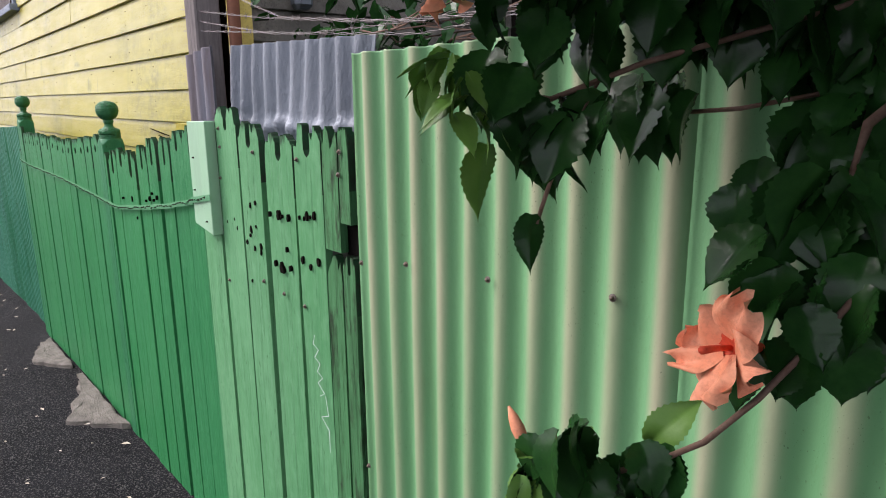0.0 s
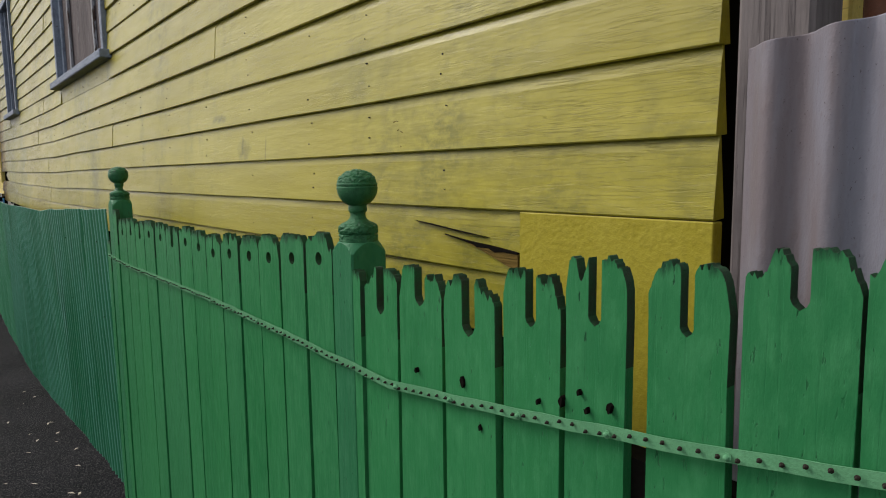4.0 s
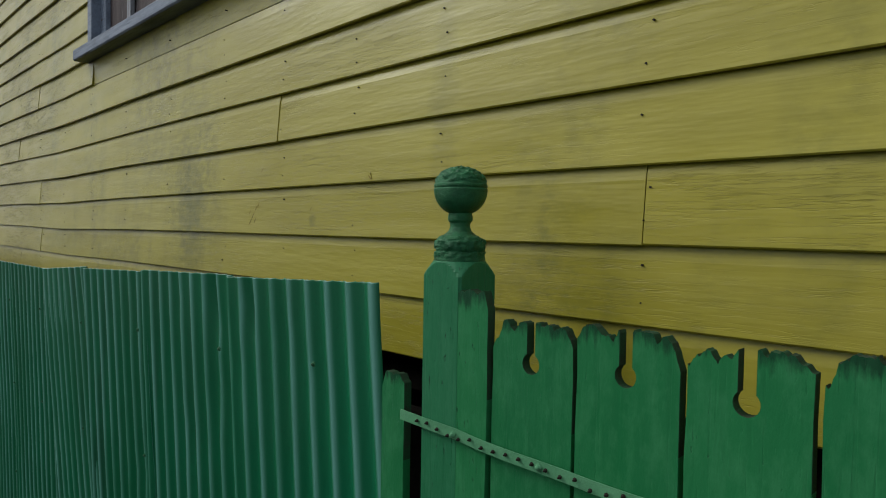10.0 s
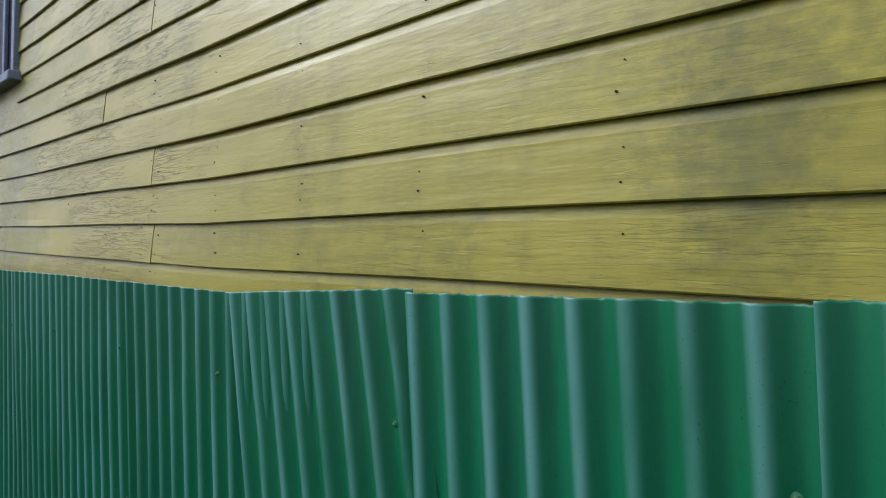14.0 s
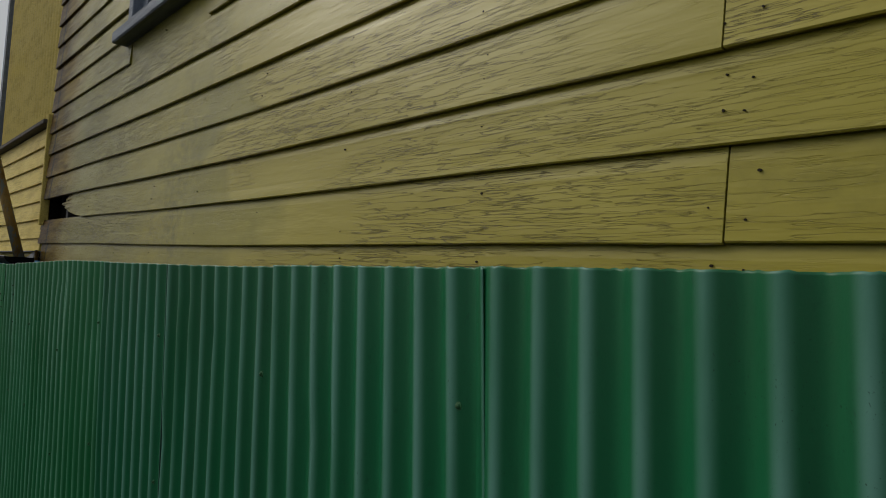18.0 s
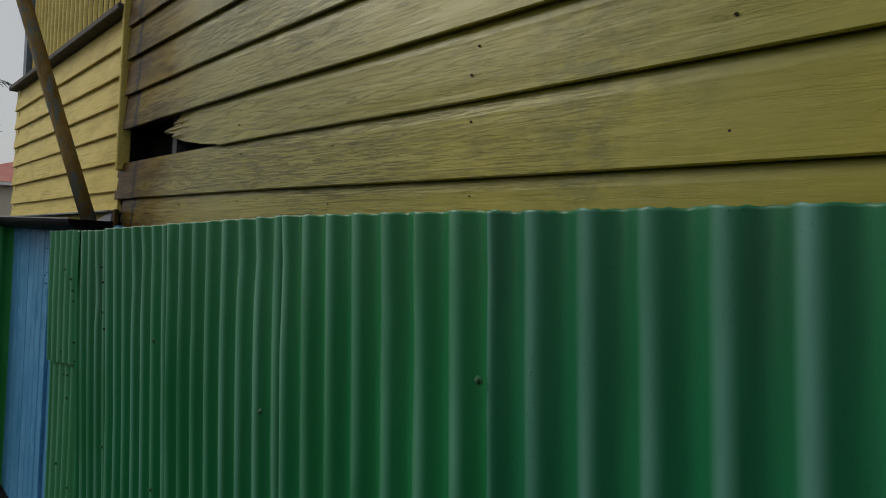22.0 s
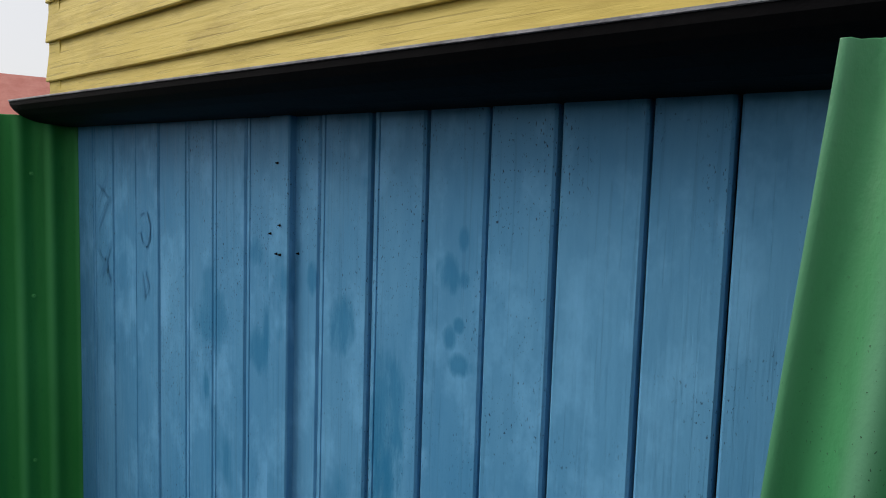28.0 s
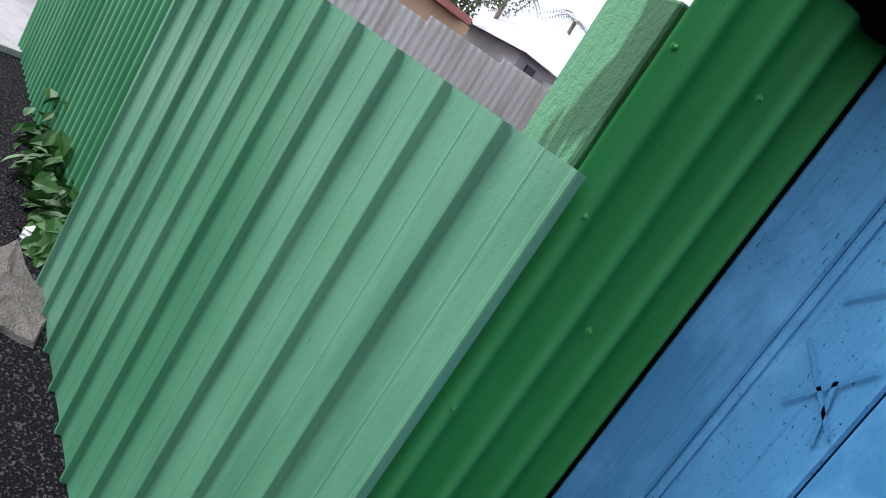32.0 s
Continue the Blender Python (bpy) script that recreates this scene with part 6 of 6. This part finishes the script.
tagged(part("concrete_crossing", slab_mesh), "pale concrete driveway crossing the asphalt path", "pavement", kind="structure")
def broken_slab(outline, h, seed, label):
    """What is left of a concrete strip: an uneven angular slab with crumbled edges."""
    rnd = random.Random(seed)
    rim = []
    for (xa, ya), (xb, yb) in zip(outline, outline[1:] + outline[:1]):
        for k in range(7):
            f = k / 7
            rim.append((xa + (xb - xa) * f + rnd.uniform(-0.022, 0.022), ya + (yb - ya) * f + rnd.uniform(-0.016, 0.016)))
    cx, cy = sum(p[0] for p in rim) / len(rim), sum(p[1] for p in rim) / len(rim)
    n = len(rim)
    vs, fs = [], []
    for f, hh in ((1.0, -0.02), (0.97, h * 0.7), (0.88, h), (0.6, h * 1.05), (0.3, h)):
        for x, y in rim:
            px, py = cx + (x - cx) * f, cy + (y - cy) * f
            vs.append((px, py, ground_z(px, py) + hh + (noise.noise((px * 14, py * 14, seed)) * 0.010 if hh > 0 else 0)))
    for r in range(4):
        for k in range(n):
            fs.append((r * n + k, r * n + (k + 1) % n, (r + 1) * n + (k + 1) % n, (r + 1) * n + k))
    fs.append(tuple(4 * n + k for k in range(n)))
    return tagged(part("concrete_patch", mesh_of("concrete_patch", vs, fs, M_CONCRETE)), label, "concrete")


broken_slab([(-5.2, 0.97), (-5.0, 0.86), (-4.62, 0.78), (-4.3, 0.97)], 0.03, 1, "rough broken concrete strip at the foot of the palings")
broken_slab([(-4.15, 0.97), (-3.75, 0.88), (-3.35, 0.76), (-3.05, 0.98)], 0.035, 2, "rough broken concrete strip at the foot of the palings")
rubble("concrete_patch", -16.87, 0.90, 0.27, 0.11, 0.015, 3, "worn concrete slab at the edge of the asphalt", M_CONCRETE)
rubble("concrete_patch", -14.9, 1.05, 0.25, 0.1, 0.05, 4, "crumbling concrete below the blue boards", M_CONCRETE)


def build_litter():
    """Fallen leaves and grit on the asphalt."""
    rnd = random.Random(111)
    vs, fs = [], []
    for i in range(260):
        x, y = rnd.uniform(-9, 0.3), rnd.uniform(-0.9, 0.93)
        z = ground_z(x, y) + 0.014
        k = rnd.uniform(0.008, 0.028)
        a = rnd.uniform(0, 6.28)
        o = len(vs)
        for u, v, h in ((-1, 0, 0), (0, 0.4, 0.2), (1, 0, 0.05), (0, -0.4, 0.12)):
            vs.append((x + k * (u * math.cos(a) - v * math.sin(a)), y + k * (u * math.sin(a) + v * math.cos(a)), z + k * h))
        fs.append((o, o + 1, o + 2, o + 3))
    ob = part("fallen_leaves", mesh_of("fallen_leaves", vs, fs, M_DRYLEAF))
    tagged(ob, "pale dry leaves and petals scattered on the asphalt", "litter", kind="stuff")


M_DRYLEAF = plain("dry_leaf", (0.45, 0.38, 0.28), (0.55, 0.50, 0.42), 40, 0.8)
build_litter()

# ---------------------------------------------------------------- beyond the end of the fence
M_REDROOF = sheet_metal("faded_red_roof", (0.42, 0.14, 0.11), (0.50, 0.20, 0.16), (0.30, 0.12, 0.10), 0.6)
M_CREAM = plain("cream_house_paint", (0.62, 0.56, 0.44), (0.68, 0.63, 0.52), 3, 0.7)
M_WHITE = plain("white_paint", (0.78, 0.78, 0.76), (0.82, 0.82, 0.8), 3, 0.5)
M_GREYWALL = plain("grey_house_paint", (0.30, 0.28, 0.28), (0.36, 0.34, 0.34), 3, 0.7)
M_OLDIRON = sheet_metal("weathered_grey_brown_iron", (0.66, 0.64, 0.62), (0.72, 0.71, 0.70), (0.42, 0.32, 0.25), 0.6, 0.2, (0.5, 0.68))


def build_far():
    f = thing("grey_boundary_fence", (-20, 3.2, -0.1), "weathered grey corrugated iron boundary fence", "fence")
    for i in range(7):
        me = corrugated("sheet", 0.0, -0.78, -0.1, 1.28 + 0.055 * (6 - i) , 0.0, M_OLDIRON, 0.0762, 0.012, rows=2)
        ob = part("sheet", me, parent=f)
        ob.matrix_parent_inverse = Matrix.Translation(f.location).inverted()
        ob.matrix_basis = Matrix.Translation((-18.95 - 0.27 * i, 6.0 - 0.72 * i, 0)) @ Matrix.Rotation(radians(70), 4, "Z")
    for i in (3, 4, 5):
        ob = part("rust_seam", ribbon("rust_seam", [(0.0, -0.016, 1.02), (-0.25, -0.016, 1.0), (-0.5, -0.016, 1.015), (-0.78, -0.016, 1.0)], 0.035, 0.003, M_RUST), parent=f, label="rusted seam across the sheet")
        ob.matrix_parent_inverse = Matrix.Translation(f.location).inverted()
        ob.matrix_basis = Matrix.Translation((-18.95 - 0.27 * i, 6.0 - 0.72 * i, 0)) @ Matrix.Rotation(radians(70), 4, "Z")
    red = thing("red_roofed_house", (-46.14, 11.89, 0.3), "cream weatherboard house with a faded red iron roof and louvre windows", "house")
    red.rotation_euler = (0, 0, radians(70.2))
    box = lambda name, x0, x1, y0, y1, z0, z1, mat, par=red, label="": part(name, box_mesh(name, x0, x1, y0, y1, z0 - 0.3, z1 - 0.3, mat), parent=par, label=label)
    box("wall", -9.0, 9.0, 2.0, 9.0, 0.3, 4.1, M_CREAM)
    box("porch_wall", -1.72, 8.0, 0.0, 2.0, 0.3, 3.45, M_CREAM)
    hip = [(-9.5, 1.5, 3.8), (9.5, 1.5, 3.8), (9.5, 9.5, 3.8), (-9.5, 9.5, 3.8), (-3.2, 5.5, 6.3), (4.5, 5.5, 6.3)]
    part("roof", mesh_of("roof", hip, [(0, 1, 5, 4), (1, 2, 5), (2, 3, 4, 5), (3, 0, 4), (3, 2, 1, 0)], M_REDROOF), parent=red)
    slope = [(-2.3, -0.5, 3.02), (8.4, -0.5, 3.02), (8.4, 2.0, 3.75), (-2.3, 2.0, 3.75)]
    part("porch_roof", mesh_of("porch_roof", slope + [(x, y, z - 0.05) for x, y, z in slope], [(0, 1, 2, 3), (7, 6, 5, 4), (0, 4, 5, 1), (1, 5, 6, 2), (2, 6, 7, 3), (3, 7, 4, 0)], M_REDROOF), parent=red)
    box("fascia", -9.55, 9.55, 1.40, 1.49, 3.92, 4.08, M_WHITE)
    box("gutter", -2.35, 8.4, -0.6, -0.5, 3.22, 3.36, M_WHITE)
    box("barge_board", -2.42, -2.30, -0.5, 1.4, 3.55, 3.75, M_WHITE)
    box("downpipe", -1.86, -1.76, -0.12, -0.02, 0.3, 3.25, M_WHITE)
    for k in range(9):
        x0 = -1.41 + 0.525 * k
        w = box("window", x0, x0 + 0.47, -0.03, 0.02, 1.75, 2.85, M_GLASS)
        for zz in (1.75, 2.08, 2.42, 2.79):
            box("glazing_bar", x0, x0 + 0.47, -0.06, -0.03, zz, zz + 0.055, M_WHITE, w)
        for xx in (x0 - 0.055, x0 + 0.44):
            box("glazing_bar", xx, xx + 0.085, -0.07, -0.02, 1.70, 2.90, M_WHITE, w)
    for x0, x1, z0, z1 in ((-4.3, -4.0, 1.7, 3.2), (-3.1, -2.80, 1.6, 3.2), (-2.25, -1.95, 1.6, 2.95)):
        w = box("window", x0, x1, 1.97, 2.01, z0, z1, M_GLASS)
        box("window_hood", x0 - 0.08, x1 + 0.08, 1.85, 2.0, z1, z1 + 0.08, M_GREYWALL, w)
    wh = thing("white_roofed_house", (-34, 20, 0), "grey house with a pale iron roof and a white awning", "house")
    add = lambda name, me, par=wh: keep_place(part(name, me), par)
    add("wall", box_mesh("wall", -40, -32.2, 17.2, 25, -0.1, 3.3, M_GREYWALL))
    vs = [(-31.8, 16.9, 3.25), (-31.8, 25.4, 3.25), (-40.4, 25.4, 3.25), (-40.4, 16.9, 3.25), (-34.5, 21.0, 5.2), (-37.5, 21.0, 5.2)]
    add("roof", mesh_of("roof", vs, [(0, 1, 4), (1, 2, 5, 4), (2, 3, 5), (3, 0, 4, 5), (3, 2, 1, 0)], M_WHITE))
    add("window", box_mesh("window", -32.2, -32.12, 17.7, 18.2, 2.2, 3.0, M_GLASS))
    add("awning", box_mesh("awning", -32.2, -31.4, 18.9, 19.9, 2.2, 2.9, M_WHITE))
    pe = thing("peach_house", (-31, 12, 0), "peach coloured house with a tiled roof", "house")
    keep_place(part("wall", box_mesh("wall", -36, -31.0, 10.6, 13.6, -0.1, 2.7, M_PEACH)), pe)
    keep_place(part("roof", box_mesh("roof", -36.4, -30.6, 10.2, 13.2, 2.7, 2.9, M_REDROOF)), pe)
    # trees and palms
    for i, (x, y, h, r) in enumerate(((-35, 16.0, 5.2, 1.3), (-34, 14.3, 4.0, 1.2), (-38, 20, 6.5, 1.6))):
        tree(x, y, h, r, 400 + i)
    for i, (x, y, h) in enumerate(((-36.5, 23.2, 6.2), (-37.5, 17.5, 7.0), (-36.0, 18.6, 5.6))):
        palm(x, y, h, 500 + i)
    palm(-31.0, 4.0 - 1.2, 5.2, 510)


M_PEACH = plain("peach_render", (0.62, 0.40, 0.24), (0.68, 0.47, 0.30), 3, 0.8)
M_FARLEAF = leaf_material("distant_foliage", (0.05, 0.10, 0.035), (0.08, 0.14, 0.05), 0.6)
M_TRUNK = plain("grey_bark", (0.16, 0.13, 0.10), (0.24, 0.20, 0.16), 12, 0.9)


def tree(x, y, h, r, seed):
    rnd = random.Random(seed)
    t = thing("tree", (x, y, 0), "leafy garden tree behind the houses", "tree", "garden trees")
    keep_place(part("trunk", tube("trunk", [(x, y, 0), (x + 0.1, y, h * 0.4), (x, y + 0.15, h * 0.75)], 0.16, M_TRUNK, 8, 0.4)), t)
    for i in range(5):
        a = rnd.uniform(0, 6.28)
        keep_place(part("limb", tube("limb", [(x, y, h * 0.5), (x + r * 0.5 * math.cos(a), y + r * 0.5 * math.sin(a), h * 0.72), (x + r * 0.8 * math.cos(a), y + r * 0.8 * math.sin(a), h * 0.9)], 0.06, M_TRUNK, 6, 0.4)), t)
    vs, fs = [], []
    for c in range(26):
        cc = Vector((x, y, h * 0.78)) + Vector((rnd.gauss(0, r * 0.5), rnd.gauss(0, r * 0.5), rnd.gauss(0, h * 0.12)))
        for i in range(45):
            p = cc + Vector((rnd.gauss(0, 0.22), rnd.gauss(0, 0.22), rnd.gauss(0, 0.18)))
            d = Vector((rnd.uniform(-1, 1), rnd.uniform(-1, 1), rnd.uniform(-0.8, 0.4))).normalized() * 0.15
            e = d.cross(Vector((rnd.uniform(-1, 1), rnd.uniform(-1, 1), 1))).normalized() * 0.045
            o = len(vs)
            vs += [tuple(p), tuple(p + d * 0.5 + e), tuple(p + d), tuple(p + d * 0.5 - e)]
            fs.append((o, o + 1, o + 2, o + 3))
    ob = keep_place(part("crown", mesh_of("crown", vs, fs, M_FARLEAF)), t)
    ob["kind"] = "stuff"


def palm(x, y, h, seed):
    rnd = random.Random(seed)
    t = thing("palm_tree", (x, y, 0), "tall palm with feathery drooping fronds", "tree", "palms")
    keep_place(part("trunk", tube("trunk", [(x, y, 0), (x + 0.1, y, h * 0.5), (x, y, h)], 0.13, M_TRUNK, 8, 0.7)), t)
    vs, fs = [], []
    for f in range(15):
        a, up = rnd.uniform(0, 6.28), rnd.uniform(0.2, 1.0)
        for i in range(16):
            s = i / 15
            p = Vector((x + 1.7 * s * math.cos(a), y + 1.7 * s * math.sin(a), h + up * 1.1 * s - 1.5 * s * s))
            side = Vector((-math.sin(a), math.cos(a), -0.35)) * 0.34 * math.sin(math.pi * (0.1 + 0.85 * s))
            for sg in (1, -1):
                q = Vector((side.x * sg, side.y * sg, side.z))
                o = len(vs)
                vs += [tuple(p), tuple(p + q + Vector((0.06 * math.cos(a), 0.06 * math.sin(a), 0))), tuple(p + Vector((0.05 * math.cos(a), 0.05 * math.sin(a), 0)))]
                fs.append((o, o + 1, o + 2))
    ob = keep_place(part("crown", mesh_of("crown", vs, fs, M_FARLEAF)), t)
    ob["kind"] = "stuff"


build_far()


def build_green_post():
    p = thing("green_stub_post", (-15.548, 0.985, 0.0), "flat green timber post with peeling paint", "post")
    bm = bmesh.new()
    bmesh.ops.create_cube(bm, size=1)
    for v in bm.verts:
        v.co = Vector((-15.548 + v.co.x * 0.104, 0.985 + v.co.y * 0.035, 0.6 + v.co.z * 1.51 + (0.012 if v.co.x > 0 and v.co.z > 0 else 0)))
    bmesh.ops.bevel(bm, geom=bm.edges[:], offset=0.004, segments=1, affect="EDGES")
    bmesh.ops.subdivide_edges(bm, edges=bm.edges[:], cuts=5, use_grid_fill=True)
    for v in bm.verts:
        v.co += Vector((noise.noise(v.co * 21), noise.noise(v.co * 19 + Vector((7, 0, 0))), noise.noise(v.co * 23 + Vector((0, 5, 0))))) * 0.004
    keep_place(part("shaft", bm, M_PEELING), p)


M_PEELING = sheet_metal("peeling_green_paint", (0.13, 0.34, 0.17), (0.19, 0.41, 0.22), (0.03, 0.045, 0.03), 0.8, 0.0, (0.58, 0.60), 0.4, spec=0.1)
build_green_post()


# ---------------------------------------------------------------- marks on the boards
def strokes(name, lines, y, width, material, parent, label):
    """Hand-drawn strokes, each a thin flat ribbon on an upright face."""
    for line in lines:
        vs, fs = [], []
        n = len(line)
        for i, (x, z) in enumerate(line):
            (xa, za), (xb, zb) = line[max(0, i - 1)], line[min(n - 1, i + 1)]
            d = Vector((xb - xa, zb - za)).normalized()
            w = width / 2 * (0.4 if i in (0, n - 1) else 1.0)
            vs += [(x - d.y * w, y, z + d.x * w), (x + d.y * w, y, z - d.x * w)]
        fs = [(2 * i, 2 * i + 2, 2 * i + 3, 2 * i + 1) for i in range(n - 1)]
        ob = keep_place(part(name, mesh_of(name, vs, fs, material)), parent)
        ob["label"] = label


M_CHALK = plain("white_chalk", (0.42, 0.50, 0.46), (0.5, 0.6, 0.55), 80, 0.9)
M_FAINT = plain("faint_blue_marker", (0.058, 0.238, 0.45), (0.075, 0.275, 0.495), 60, 0.6)
strokes("scuff", [[(-6.484, 1.705), (-6.467, 1.724)], [(-6.463, 1.726), (-6.451, 1.743)], [(-6.445, 1.749), (-6.433, 1.765)], [(-6.429, 1.758), (-6.418, 1.778)], [(-6.45, 1.711), (-6.441, 1.725)], [(-6.483, 1.739), (-6.474, 1.75)], [(-6.132, 1.747), (-6.125, 1.756)], [(-6.408, 1.87), (-6.396, 1.88)], [(-5.866, 1.834), (-5.856, 1.824)], [(-5.859, 1.841), (-5.851, 1.819)], [(-3.112, 1.896), (-3.100, 1.898)], [(-3.098, 1.899), (-3.090, 1.896)], [(-3.094, 1.873), (-3.086, 1.876)], [(-3.082, 1.872), (-3.070, 1.867)], [(-3.084, 1.831), (-3.076, 1.832)]], FACE_Y - 0.0075, 0.006, M_SPLIT, house, "dark scuff in the paint")
strokes("scribble", [[(-1.035, 1.20), (-1.045, 1.175), (-1.02, 1.165), (-1.04, 1.14), (-1.015, 1.13), (-1.03, 1.105), (-1.005, 1.095), (-1.03, 1.075), (-1.0, 1.055), (-1.025, 1.04)], [(-0.995, 1.05), (-0.985, 1.0), (-1.02, 0.985), (-0.985, 0.96), (-0.985, 0.90)]], FENCE_Y - 0.0035, 0.004, M_CHALK, paling_fence, "white chalk scribble")
strokes("scribble", [[(-15.166, 1.325), (-15.219, 1.257)], [(-15.228, 1.309), (-15.146, 1.26)], [(-15.165, 1.257), (-15.225, 1.183)], [(-15.227, 1.126), (-15.145, 1.044)], [(-15.15, 1.138), (-15.208, 1.046)], [(-15.176, 1.102), (-15.154, 1.026)]], 1.1848, 0.013, M_FAINT, shed, "faint marker strokes")
strokes("scribble", [[(-14.979, 1.226), (-14.96, 1.24), (-14.943, 1.237), (-14.926, 1.208), (-14.93, 1.17), (-14.945, 1.152), (-14.968, 1.16), (-14.978, 1.19)], [(-14.97, 1.086), (-14.954, 1.019), (-14.933, 1.051), (-14.955, 1.091)]], 1.1848, 0.007, M_FAINT, shed, "faint marker strokes")


# ---------------------------------------------------------------- a crumpled bag by the weeds
def build_bag():
    rnd = random.Random(131)
    bm = bmesh.new()
    bmesh.ops.create_icosphere(bm, subdivisions=3, radius=1)
    for v in bm.verts:
        k = 1 + 0.35 * noise.noise(v.co * 2.6) + 0.2 * noise.noise(v.co * 6)
        v.co = Vector((-17.15 + v.co.x * 0.05 * k, 0.985 + v.co.y * 0.035 * k, ground_z(-17.15, 0.985) + 0.018 + max(-0.6, v.co.z) * 0.03 * k))
    ob = part("plastic_bag", bm, M_WHITE)
    tagged(ob, "small crumpled white plastic bag lying by the weeds", "litter")


build_bag()
